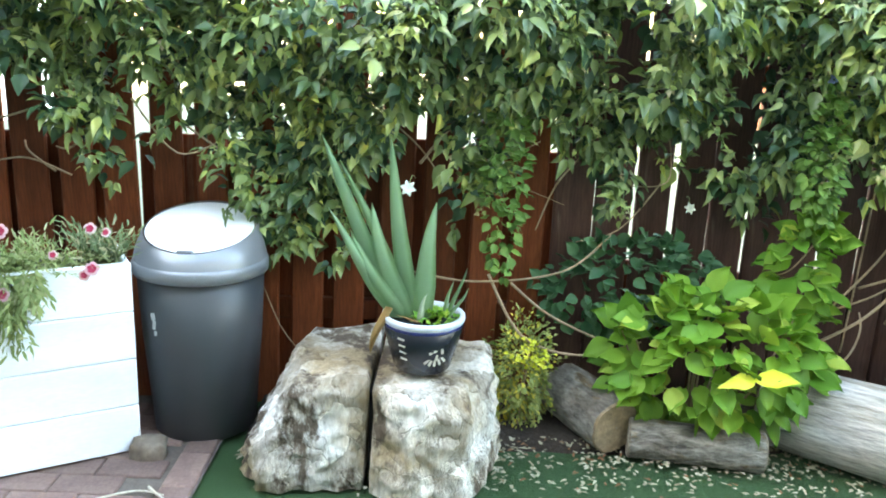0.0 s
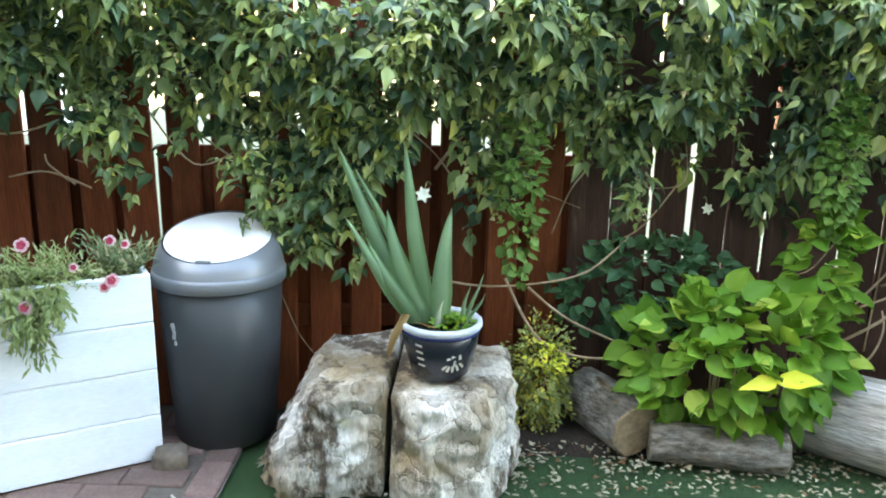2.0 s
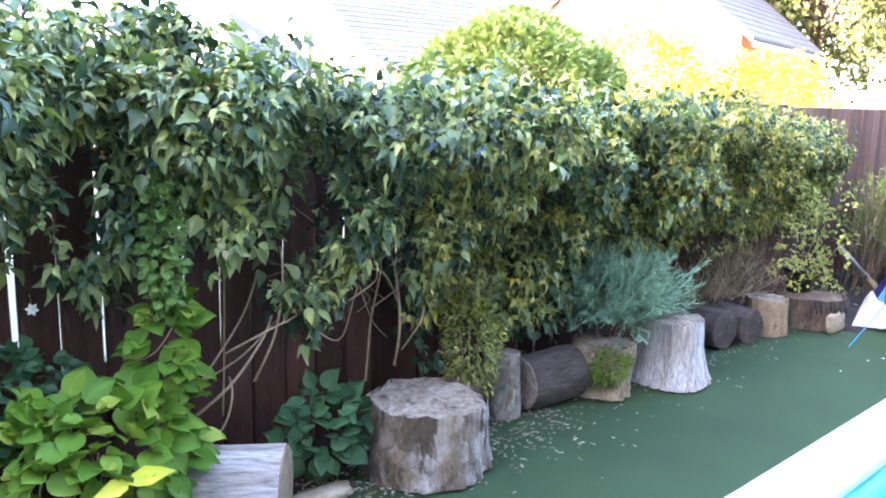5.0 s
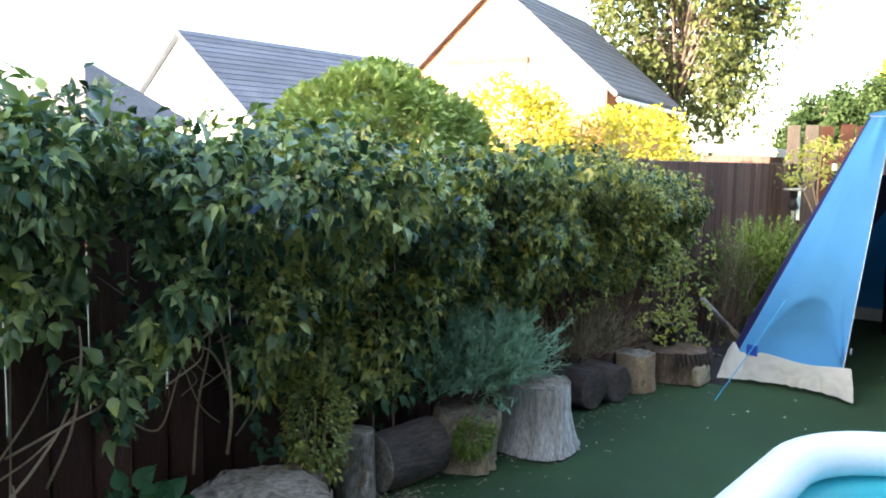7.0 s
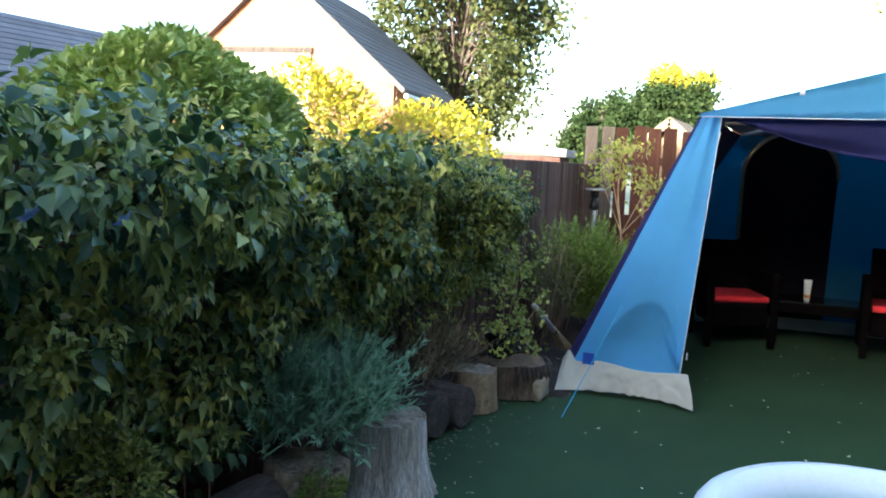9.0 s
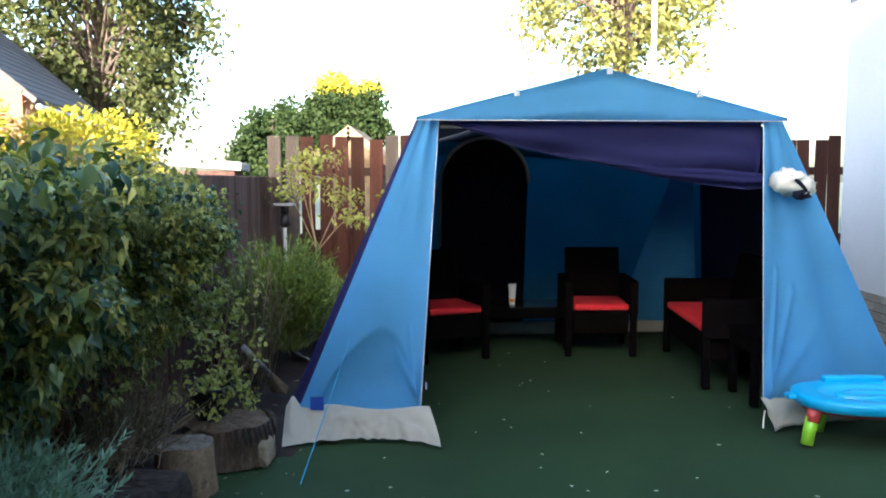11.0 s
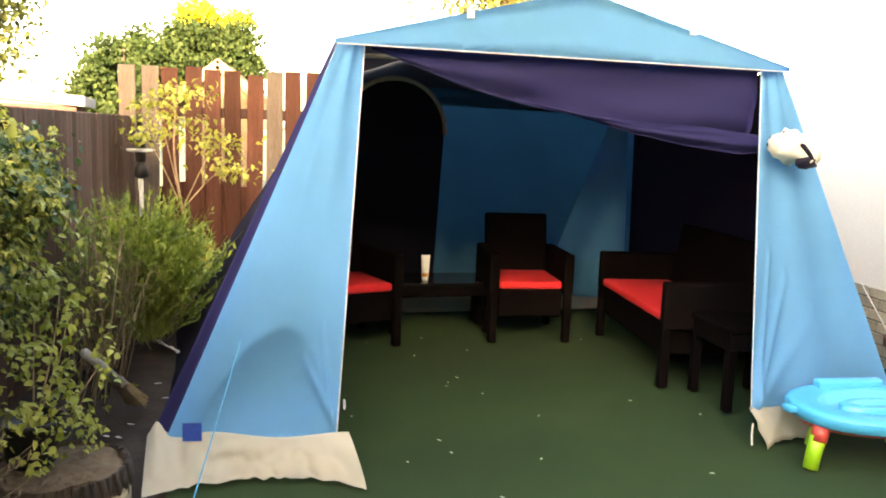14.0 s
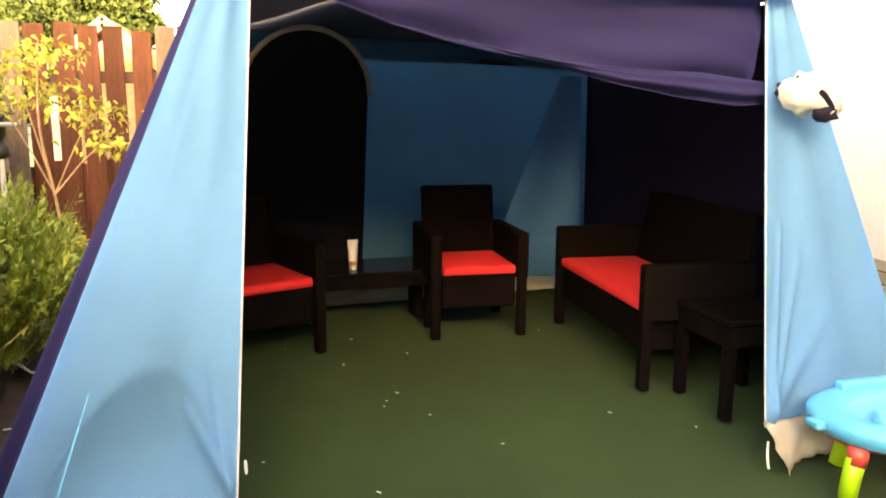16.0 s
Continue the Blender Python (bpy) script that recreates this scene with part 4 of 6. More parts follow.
# ---- garden seats in the tent ----
def rattan_seat(width, label, m, group="rattan seats in the tent"):
    """An armchair or sofa that faces -y in its own axes."""
    s = thing("garden_sofa" if width > 0.9 else "garden_armchair", label, "sofa" if width > 0.9 else "armchair", group)
    hw, dep = width / 2, 0.60
    inner = width - 0.14
    part("seat_box", box((inner, 0.52, 0.20), Matrix.Translation((0, -0.01, 0.28)), 0.012), M_RATTAN, s)
    part("backrest", box((inner + 0.02, 0.055, 0.50), pose(0, dep / 2 - 0.02, 0.61, -10), 0.02, 2), M_RATTAN, s)
    for sx in (-1, 1):
        part("armrest", box((0.07, dep, 0.28), Matrix.Translation((sx * (hw - 0.035), 0, 0.49)), 0.015, 2), M_RATTAN, s)
        for sy in (-1, 1):
            part("leg", box((0.055, 0.055, 0.36), Matrix.Translation((sx * (hw - 0.035), sy * (dep / 2 - 0.03), 0.18)), 0.006), M_RATTAN, s)
    bm = box((inner - 0.012, 0.50, 0.055), Matrix.Translation((0, -0.035, 0.41)), 0.02, 3)
    part("cushion", bm, M_CUSHION, s, "bright red seat cushion", smooth=True)
    s.matrix_world = m
    return s


rattan_seat(0.60, "dark brown rattan armchair with red cushion by the back wall", pose(8.62, 0.155, 0.0, 0, 0, -91))
rattan_seat(0.60, "dark brown rattan armchair with red cushion beside the arched door", pose(8.40, 1.46, 0.0, 0, 0, -67))
rattan_seat(1.28, "dark brown rattan two seat sofa with red cushion", pose(7.92, -0.68, 0.0, 0, 0, 178))

# low table
table = thing("coffee_table", "low dark rattan coffee table with a dark glass top", "table")
part("tabletop", box((0.44, 0.78, 0.012), Matrix.Translation((0, 0, 0.37)), 0.004), M_GLASSTOP, table, "dark shiny glass top")
part("apron", box((0.42, 0.76, 0.09), Matrix.Translation((0, 0, 0.318)), 0.008), M_RATTAN, table)
for sx in (-1, 1):
    for sy in (-1, 1):
        part("leg", box((0.05, 0.05, 0.28), Matrix.Translation((sx * 0.18, sy * 0.35, 0.14)), 0.005), M_RATTAN, table)
table.matrix_world = pose(8.78, 0.77, 0, 0, 0, 4)
side = thing("side_table", "small black rattan side table near the tent opening", "table")
part("tabletop", box((0.42, 0.42, 0.03), Matrix.Translation((0, 0, 0.45)), 0.006), M_RATTAN, side)
part("apron", box((0.40, 0.40, 0.10), Matrix.Translation((0, 0, 0.385)), 0.006), M_RATTAN, side)
for sx in (-1, 1):
    for sy in (-1, 1):
        part("leg", box((0.05, 0.05, 0.34), Matrix.Translation((sx * 0.18, sy * 0.18, 0.17)), 0.005), M_RATTAN, side)
side.matrix_world = pose(7.08, -0.74, 0, 0, 0, 3)

lotion = thing("lotion_tube", "white squeeze tube with an orange band standing on its cap", "tube")
bm = bmesh.new()
n = 20
rings = []
for z, rx, ry in ((0.035, 0.024, 0.024), (0.06, 0.026, 0.026), (0.12, 0.030, 0.018), (0.175, 0.034, 0.006), (0.185, 0.034, 0.003)):
    rings.append([bm.verts.new((ry * math.cos(2 * math.pi * k / n), rx * math.sin(2 * math.pi * k / n), z)) for k in range(n)])
for p, q in zip(rings, rings[1:]):
    for k in range(n):
        bm.faces.new((p[k], p[(k + 1) % n], q[(k + 1) % n], q[k]))
bm.faces.new(rings[-1])
part("tube_body", bm, M_TUBE, lotion, smooth=True)
part("band", lathe([(0.0262, 0.030), (0.0268, 0.055)], 20, close=False), M_ORANGE, lotion, "orange band")
part("cap", lathe([(0.021, 0), (0.022, 0.004), (0.022, 0.032), (0.020, 0.035)], 20), M_TUBE, lotion, smooth=True)
lotion.matrix_world = pose(8.67, 0.87, 0.378, 0, 0, 10)


# ---- play table ----
def oval(n, rx, ry, lobes=0.0):
    return [(rx * math.cos(2 * math.pi * k / n) * (1 + lobes * math.cos(10 * math.pi * k / n)), ry * math.sin(2 * math.pi * k / n) * (1 + lobes * math.cos(10 * math.pi * k / n))) for k in range(n)]


def oval_loft(profile, n=48, lobes=0.02):
    bm = bmesh.new()
    rings = [[bm.verts.new((px, py, z)) for px, py in oval(n, rx, ry, lobes)] for rx, ry, z in profile]
    for p, q in zip(rings, rings[1:]):
        for k in range(n):
            bm.faces.new((p[k], p[(k + 1) % n], q[(k + 1) % n], q[k]))
    bm.faces.new(rings[-1])
    return bm


play = thing("play_table", "sky blue plastic water play table on lime green legs", "play table")
part("tray", oval_loft([(0.33, 0.23, 0.186), (0.39, 0.27, 0.19), (0.420, 0.305, 0.20), (0.428, 0.312, 0.244), (0.422, 0.306, 0.256), (0.400, 0.285, 0.261), (0.29, 0.185, 0.257), (0.275, 0.170, 0.25), (0.26, 0.155, 0.215)]), M_TOYBLUE, play, smooth=True)
part("island", oval_loft([(0.19, 0.085, 0.216), (0.19, 0.085, 0.249), (0.175, 0.075, 0.255), (0.12, 0.04, 0.253), (0.11, 0.035, 0.235)], lobes=0), M_TOYBLUE, play, smooth=True)
part("tower", box((0.36, 0.055, 0.045), Matrix.Translation((0.03, 0.245, 0.272)), 0.012, 2), M_TOYBLUE, play, smooth=True)
part("tab", box((0.05, 0.07, 0.03), Matrix.Translation((-0.433, 0.03, 0.232)), 0.008, 2), M_TOYBLUE, play, smooth=True)
part("under_frame", oval_loft([(0.34, 0.21, 0.162), (0.37, 0.23, 0.167), (0.37, 0.23, 0.19)], lobes=0), M_TOYRED, play, "red plastic under frame")
for sx in (-1, 1):
    for y0, x0 in ((-0.11, 0.37), (0.12, 0.19)):
        part("leg", tube([(sx * x0, y0, 0.155), (sx * (x0 + 0.02), y0 * 1.04, 0.08), (sx * (x0 + 0.035), y0 * 1.09, 0.0)], 0.036, 14, taper=0.92), M_TOYGREEN, play, "lime green leg", smooth=True)
        part("collar", tube([(sx * (x0 - 0.01), y0 * 0.98, 0.19), (sx * (x0 + 0.005), y0 * 1.02, 0.125)], 0.038, 14), M_TOYRED, play, "red leg collar", smooth=True)
play.matrix_world = pose(6.275, -0.985, 0, 0, 0, -88)

# ---- paddling pool ----
def round_rect(n, hx, hy, r):
    out = []
    for cx, cy, a0 in ((hx - r, hy - r, 0), (-hx + r, hy - r, 90), (-hx + r, -hy + r, 180), (hx - r, -hy + r, 270)):
        for k in range(n + 1):
            a = radians(a0 + 90 * k / n)
            out.append((cx + r * math.cos(a), cy + r * math.sin(a)))
    return out


pool = thing("paddling_pool", "rectangular inflatable pool with white rings and turquoise inside", "paddling pool")
def pool_loft(prof):
    bm = bmesh.new()
    rings = []
    for inset, z in prof:
        rings.append([bm.verts.new((px, py, z)) for px, py in round_rect(10, 1.3 - inset, 0.88 - inset, 0.52 - inset * 0.8)])
    for p, q in zip(rings, rings[1:]):
        for k in range(len(p)):
            bm.faces.new((p[k], p[(k + 1) % len(p)], q[(k + 1) % len(p)], q[k]))
    return bm


for z0 in (0.0, 0.16, 0.32):
    prof = [(0.085 - 0.085 * math.cos(a), z0 + 0.08 + 0.08 * math.sin(a)) for a in np.linspace(-math.pi / 2, math.pi / 2, 9)]
    part("outer_ring", pool_loft(prof), M_POOL, pool, smooth=True)
    prof = [(0.085 - 0.085 * math.cos(a), z0 + 0.08 + 0.08 * math.sin(a)) for a in np.linspace(math.pi / 2, 1.5 * math.pi, 9)]
    part("inner_ring", pool_loft([(min(i, 0.24), z) for i, z in prof]), M_POOL if z0 > 0.3 else M_POOLBLUE, pool, smooth=True)
bm = bmesh.new()
bm.faces.new([bm.verts.new((px, py, 0.03)) for px, py in round_rect(10, 1.19, 0.77, 0.42)])
part("pool_floor", bm, M_POOLBLUE, pool, "turquoise pool floor")
pool.matrix_world = pose(2.88, 0.215, 0, 0, 0, 2)


# ---- bin ----
bin_ = thing("swing_bin", "dark grey plastic swing bin with a silver lid on the paving", "bin")
part("body", lathe([(0.160, 0.0), (0.168, 0.006), (0.194, 0.35), (0.205, 0.565)], 48), M_BIN, bin_, smooth=True)
part("rim", lathe([(0.206, 0.552), (0.217, 0.556), (0.219, 0.588), (0.213, 0.60)], 48), M_BINLID, bin_, "silver grey rim", smooth=True)
bm = lathe([(0.213, 0.598), (0.206, 0.64), (0.192, 0.678), (0.178, 0.698)], 48, close=False)
for v in bm.verts:
    if v.co.z > 0.6:
        v.co.z += (v.co.y / 0.2) * 0.055 * (v.co.z - 0.6) / 0.098
part("lid", bm, M_BINLID, bin_, "silver grey dome lid", smooth=True)
# the flap's white holds the sky that it reflects
bm = lathe([(0.001, 0.0), (0.09, 0.004), (0.174, -0.004)], 40, pose(0, 0, 0.70, 15.4), close=False)
part("flap", bm, M_FLAP, bin_, "swing flap coloured white for the sky's reflection", smooth=True)
part("flap_catch", box((0.05, 0.012, 0.01), pose(0.0, -0.172, 0.654, 16), 0.003), M_BINLID, bin_)
bm = box((0.012, 0.003, 0.03), pose(-0.106, -0.170, 0.41, 0, 8, -32))
box((0.016, 0.003, 0.022), pose(-0.109, -0.169, 0.438, 0, -20, -32), bm=bm)
box((0.010, 0.003, 0.014), pose(-0.103, -0.169, 0.382, 0, 0, -32), bm=bm)
part("sticker", bm, M_PIPING, bin_, "torn white sticker")
bin_.matrix_world = pose(-0.66, 2.56, 0.006)


# ---- white planter ----
planter = thing("planter", "white painted board planter with trailing pinks on the paving", "planter")
PD, PN = Vector((0.867, 0.498, 0)), Vector((-0.498, 0.867, 0))
PR = Vector((-0.80, 2.32, 0.008))
ang = math.degrees(math.atan2(PD.y, PD.x))
for col, (s0, s1) in enumerate(((0.0, 0.622), (0.630, 1.25))):
    for row in range(4):
        c = PR - PD * (s0 + s1) / 2 + Vector((0, 0, 0.012 + 0.155 * row + 0.0765)) + PN * (0.011 + 0.002 * (row % 2))
        part("board", box((s1 - s0, 0.022, 0.153), Matrix.Translation(c) @ pose(0, 0, 0, 0, 0, ang), 0.004), M_WHITE, planter)
for row in range(4):
    c = PR + PN * 0.15 + Vector((-0.012, 0, 0.012 + 0.155 * row + 0.0765))
    part("end_board", box((0.25, 0.02, 0.153), Matrix.Translation(c) @ pose(0, 0, 0, 0, 0, ang + 90), 0.004), M_WHITE, planter)
bm = bmesh.new()
bm.faces.new([bm.verts.new(v) for v in (PR + PN * 0.03 + Vector((-0.03, 0, 0.57)), PR + PN * 0.26 + Vector((-0.03, 0, 0.57)), Vector((-1.9, 2.66, 0.578)), PR - PD * 1.25 + PN * 0.03 + Vector((0, 0, 0.57)))])
part("soil", bm, M_SOIL, planter, "dark planter soil")


def spray(name, c, n_stems, height, spread, lean, mat, parent, leaf=0.035, per=9, width=0.12, droop=0.4):
    """Thin-leaved stems that rise from c and arch over."""
    P, D, N = [], [], []
    for _ in range(n_stems):
        a, k = rnd.uniform(0, 2 * math.pi), rnd.uniform(0.2, 1) * spread
        tip = Vector((math.cos(a) * k, math.sin(a) * k, height * rnd.uniform(0.5, 1))) + Vector(lean) * rnd.uniform(0.2, 1)
        for j in range(per):
            t = (j + 0.5) / per
            p = Vector(c) + Vector((tip.x * t ** 1.4, tip.y * t ** 1.4, tip.z * t - droop * abs(tip.z) * t * t * 0.5))
            d = tip.normalized() + Vector((rnd.gauss(0, 0.6), rnd.gauss(0, 0.6), rnd.gauss(0, 0.5)))
            P.append(p), D.append(d), N.append((rnd.gauss(0, 0.4), -0.4, 1))
    L = RNG.uniform(0.7, 1.3, len(P)) * leaf
    ob = leaves(name, P, D, N, L, L * width, mat, parent, shape=BLADE)
    ob["kind"] = "stuff"
    return ob


def flower(c, r, mat, parent, face=(0, -0.8, 0.6), heart=None):
    """Five rounded petals, with a dark heart of five smaller ones; without a heart a six-pointed star."""
    f = Vector(face).normalized()
    s = f.orthogonal().normalized()
    u = f.cross(s)
    n = 5 if heart else 6
    D = [s * math.cos(k * 2 * math.pi / n) + u * math.sin(k * 2 * math.pi / n) + f * 0.2 for k in range(n)]
    fl = leaves("petals", [c] * n, D, [f] * n, r, r * (0.66 if heart else 0.40), mat, parent, shape=PETAL if heart else OVATE)
    if heart:
        leaves("flower_heart", [Vector(c) + f * 0.004] * n, D, [f] * n, r * 0.62, r * 0.40, heart, fl, shape=PETAL)
    return fl


pinks = thing("pinks_plant", "straggly olive green pinks with pink flowers trailing over the planter", "plant")
for sx, h, sp, ln in ((0.30, 0.20, 0.16, (0.0, -0.06, 0)), (0.20, 0.15, 0.18, (0.02, -0.1, 0)), (0.42, 0.16, 0.14, (0, -0.05, 0)), (0.10, 0.20, 0.14, (0.02, 0, 0)), (0.35, 0.10, 0.16, (0, -0.12, 0)), (0.05, 0.16, 0.10, (0.02, -0.03, 0))):
    c = PR - PD * sx + PN * 0.07 + Vector((0, 0, 0.59))
    spray("leaf_spray", c, 60, h, sp, ln, M_PINKLEAF if sx > 0.15 else M_PINKDUSK, pinks, 0.028, 9, 0.11)
for sx, drop in ((0.31, -0.24), (0.34, -0.20), (0.29, -0.15), (0.37, -0.13), (0.26, -0.10)):
    c = PR - PD * sx + PN * -0.03 + Vector((0, 0, 0.64))
    spray("trailing_spray", c, 22, drop, 0.07, (0, -0.05, 0), M_PINKLEAF, pinks, 0.032, 10, 0.13, 0.0)
for sx, dz, out, r in ((0.335, 0.13, 0.02, 0.022), (0.345, -0.03, -0.06, 0.020), (0.115, 0.02, -0.06, 0.021), (0.10, 0.11, 0.06, 0.019), (0.135, 0.0, -0.05, 0.017), (0.06, 0.10, 0.04, 0.015), (0.21, 0.06, -0.02, 0.014)):
    c = PR - PD * sx + PN * out + Vector((0, 0, 0.62 + dz))
    flower(c, r, M_PALEPINK if sx < 0.11 else M_PINK, pinks, (0.1, -0.8, 0.4), M_CRIMSON)
dry = thing("dry_stalks", "bleached dry stalks lying in the planter", "dead plant")
for _ in range(40):
    c = PR - PD * rnd.uniform(0.55, 0.95) + PN * rnd.uniform(0.08, 0.25) + Vector((0, 0, 0.59))
    d = Vector((rnd.uniform(-0.25, 0.25), rnd.uniform(-0.1, 0.1), 0))
    part("stalk", tube(curve_points([c - d, c + Vector((0, 0, rnd.uniform(0.02, 0.08))), c + d], 3), 0.0022, 4), M_STRAW, dry)


# ---- stumps and logs ----
def rough_lump(a, z, seed, amp):
    return 1 + amp * noise.noise(Vector((math.cos(a) * 1.3, math.sin(a) * 1.3, z * 3 + seed))) + amp * 0.45 * noise.noise(Vector((math.cos(a) * 5, math.sin(a) * 5, z * 5 + seed)))


def stump(name, label, c, r, h, seed, bark, cut, flare=1.15, amp=0.14, squash=1.0, rz=0, n=88, group="stumps and logs along the fence", category="tree stump"):
    s = thing(name, label, category, group)
    prof = [(r * (flare - (flare - 1) * min(1, k / 6) ** 0.7), h * k / 10) for k in range(11)]
    def wob(a, z):
        ridges = 0.05 * abs(math.sin(a * 11 + seed + 3 * noise.noise(Vector((math.cos(a) * 2, math.sin(a) * 2, z * 4 + seed)))))
        return rough_lump(a, z, seed, amp) * (1 + ridges * (1.4 - z / h))
    bm = lathe(prof, n, wobble=wob, close=False)
    for v in bm.verts:
        if v.co.z > h * 0.95:
            v.co.z += 0.018 * noise.noise(v.co * 16 + Vector((seed, 0, 0)))
    part("bark", bm, bark, s, smooth=True)
    def top_ring(k):
        return (r * k, h + 0.012 * (1 - k) - (0.012 if k == 1 else 0))
    bm = lathe([top_ring(1), top_ring(0.93), top_ring(0.7), top_ring(0.4), top_ring(0.05)], n, wobble=wob, close=False)
    for v in bm.verts:
        v.co.z += 0.016 * noise.noise(v.co * 17) - 0.006
    bm.faces.new([v for v in bm.verts[-n:]])
    part("cut_top", bm, cut, s, "weathered sawn top")
    s.matrix_world = pose(*c, 0, 0, rz) @ Matrix.Diagonal((1, squash, 1, 1))
    return s


def log(label, p, q, r, seed, bark, cut, amp=0.10, n=40, group="stumps and logs along the fence", r2=None):
    s = thing("log", label, "log", group)
    p, q = Vector(p), Vector(q)
    length = (q - p).length
    r2 = r2 or r
    m = Matrix.Translation(p) @ (q - p).to_track_quat("Z", "Y").to_matrix().to_4x4()
    def wob(a, z):
        return rough_lump(a, z, seed, amp) * (1 + 0.025 * abs(math.sin(a * 11 + seed)))
    part("bark", lathe([(r + (r2 - r) * k / 16, length * k / 16) for k in range(17)], n, None, wobble=wob, close=False), bark, s, smooth=True)
    for z, k, e in ((length, r2, 0.006), (0, r, -0.006)):
        bm = lathe([(k, z), (k * 0.94, z + e), (k * 0.5, z + e), (k * 0.03, z + e)], n, None, wobble=lambda a, zz, z=z: wob(a, z), close=False)
        part("cut_end", bm, cut, s, "sawn log end")
    s.matrix_world = m
    return s


# split block under the iris pot: two halves with a dark crack
def half_block(name, outline, top_shift, h, seed, parent, lean=0.0):
    """outline: base corners counterclockwise; the top is drawn in by top_shift."""
    c = Vector((sum(p[0] for p in outline) / len(outline), sum(p[1] for p in outline) / len(outline), 0))
    pts = []
    n = len(outline)
    for i in range(n):
        a, b = Vector((*outline[i], 0)), Vector((*outline[(i + 1) % n], 0))
        for k in range(16):
            pts.append(lerp(a, b, k / 16))
    bm = bmesh.new()
    rings = []
    levels = [k / 24 * 0.84 for k in range(25)] + [0.87, 0.90, 0.93, 0.96, 0.98, 1.0]
    for t in levels:
        ring = []
        inset = 0.05 * t ** 1.5 + 0.17 * max(0, (t - 0.80) / 0.2) ** 2.4
        for p in pts:
            q = p + (c - p) * inset * (0.1 + 0.9 * min(1, abs(p.x + 0.06) / 0.10)) + Vector(top_shift) * t
            q.x += lean * t ** 1.3 * max(0, c.x - p.x) / 0.2
            wob = noise.noise(Vector((q.x * 6, q.y * 6, t * 2.2 + seed))) * 0.022 + (0.5 - abs(noise.noise(Vector((q.x * 13, q.y * 13, t * 5.5 + seed))))) * 0.042 + noise.noise(Vector((q.x * 40, q.y * 40, t * 15))) * 0.008
            d = (p - c).normalized()
            z = h * t + (0.025 * noise.noise(Vector((q.x * 4, q.y * 4, seed))) + 0.05 * (q.y - c.y)) * t
            calm = min(1, abs(q.x + 0.06) / 0.10)
            ring.append(bm.verts.new(q + d * wob * (0.15 + 0.85 * calm) + Vector((0, 0, z))))
        rings.append(ring)
    for k in (0.7, 0.4, 0.1):
        last = rings[-1]
        cc = sum((v.co for v in last), Vector()) / len(last)
        rings.append([bm.verts.new(lerp(cc, v.co, k) + Vector((0, 0, 0.012 * noise.noise(v.co * 15 * k)))) for v in rings[len(levels) - 1]])
    for p, q in zip(rings, rings[1:]):
        for i in range(len(p)):
            bm.faces.new((p[i], p[(i + 1) % len(p)], q[(i + 1) % len(p)], q[i]))
    bm.faces.new(rings[-1])
    return part(name, bm, M_BLOCK, parent, smooth=True)


block = thing("tree_stump", "pale weathered stump block split in two by a dark crack", "tree stump", "stumps and logs along the fence")
half_block("left_half", [(-0.47, 2.26), (-0.38, 2.14), (-0.090, 2.165), (-0.076, 2.62), (-0.40, 2.62)], (0.03, 0.0, 0), 0.36, 1.0, block, 0.13)
half_block("right_half", [(-0.054, 2.15), (0.05, 2.09), (0.22, 2.11), (0.32, 2.34), (0.32, 2.56), (-0.042, 2.60)], (0.0, 0.01, 0), 0.345, 5.0, block)
# near-black box put into the gap as its shade
part("crack", box((0.022, 0.38, 0.31), pose(-0.062, 2.39, 0.15, 0, 0, 2)), M_GAP, block, "near-black filler for the shade between the halves")

log("short ragged grey log lying with its brown cut end outward", (0.60, 2.72, 0.11), (0.74, 2.44, 0.10), 0.095, 3.1, M_BARKGREY, M_CUT, 0.12)
log("thin grey weathered log lying at the edge of the turf", (0.79, 2.44, 0.065), (1.21, 2.37, 0.065), 0.066, 4.2, M_BARKGREY, M_CUTGREY, 0.07)
log("thick pale silvery log lying on the soil", (1.31, 2.60, 0.15), (1.65, 2.33, 0.15), 0.15, 6.7, M_BARKSILVER, M_CUT, 0.06)
stump("tree_stump", "broad grey tree stump with a rough weathered top", (2.38, 2.46, 0), 0.24, 0.28, 2.2, M_STUMP, M_CUTGREY, 1.12)
log("upright split log with grey bark", (2.98, 2.62, 0), (2.99, 2.64, 0.30), 0.085, 8.1, M_BARKGREY, M_CUTGREY)
log("dark weathered log standing on its side", (3.10, 2.63, 0.13), (3.45, 2.60, 0.13), 0.13, 9.3, M_BARKDARK, M_CUTGREY)
stump("tree_stump", "brown cracked stump tufted with green moss", (3.66, 2.58, 0), 0.155, 0.26, 5.5, M_TOPWOOD, M_CUTGREY, 1.1, 0.34)
stump("tree_stump", "silvery ribbed tree stump flaring at its roots", (4.10, 2.46, 0), 0.17, 0.34, 7.7, M_BARKSILVER, M_CUTGREY, 1.35, 0.12)
log("dark round log with its end outward", (4.86, 2.85, 0.12), (4.83, 2.55, 0.12), 0.115, 1.7, M_BARKDARK, M_BARKDARK)
log("dark round log with its end outward", (5.10, 2.86, 0.12), (5.05, 2.50, 0.11), 0.11, 2.9, M_BARKDARK, M_BARKDARK)
stump("tree_stump", "small sawn brown stump", (5.42, 2.60, 0), 0.135, 0.24, 3.4, M_CUT, M_CUTGREY, 1.0, 0.08)
stump("tree_stump", "broad low stump with ragged dark bark beside the tent", (5.90, 2.55, 0), 0.225, 0.205, 6.1, M_BARKBROWN, M_TOPBROWN, 1.05, 0.10)


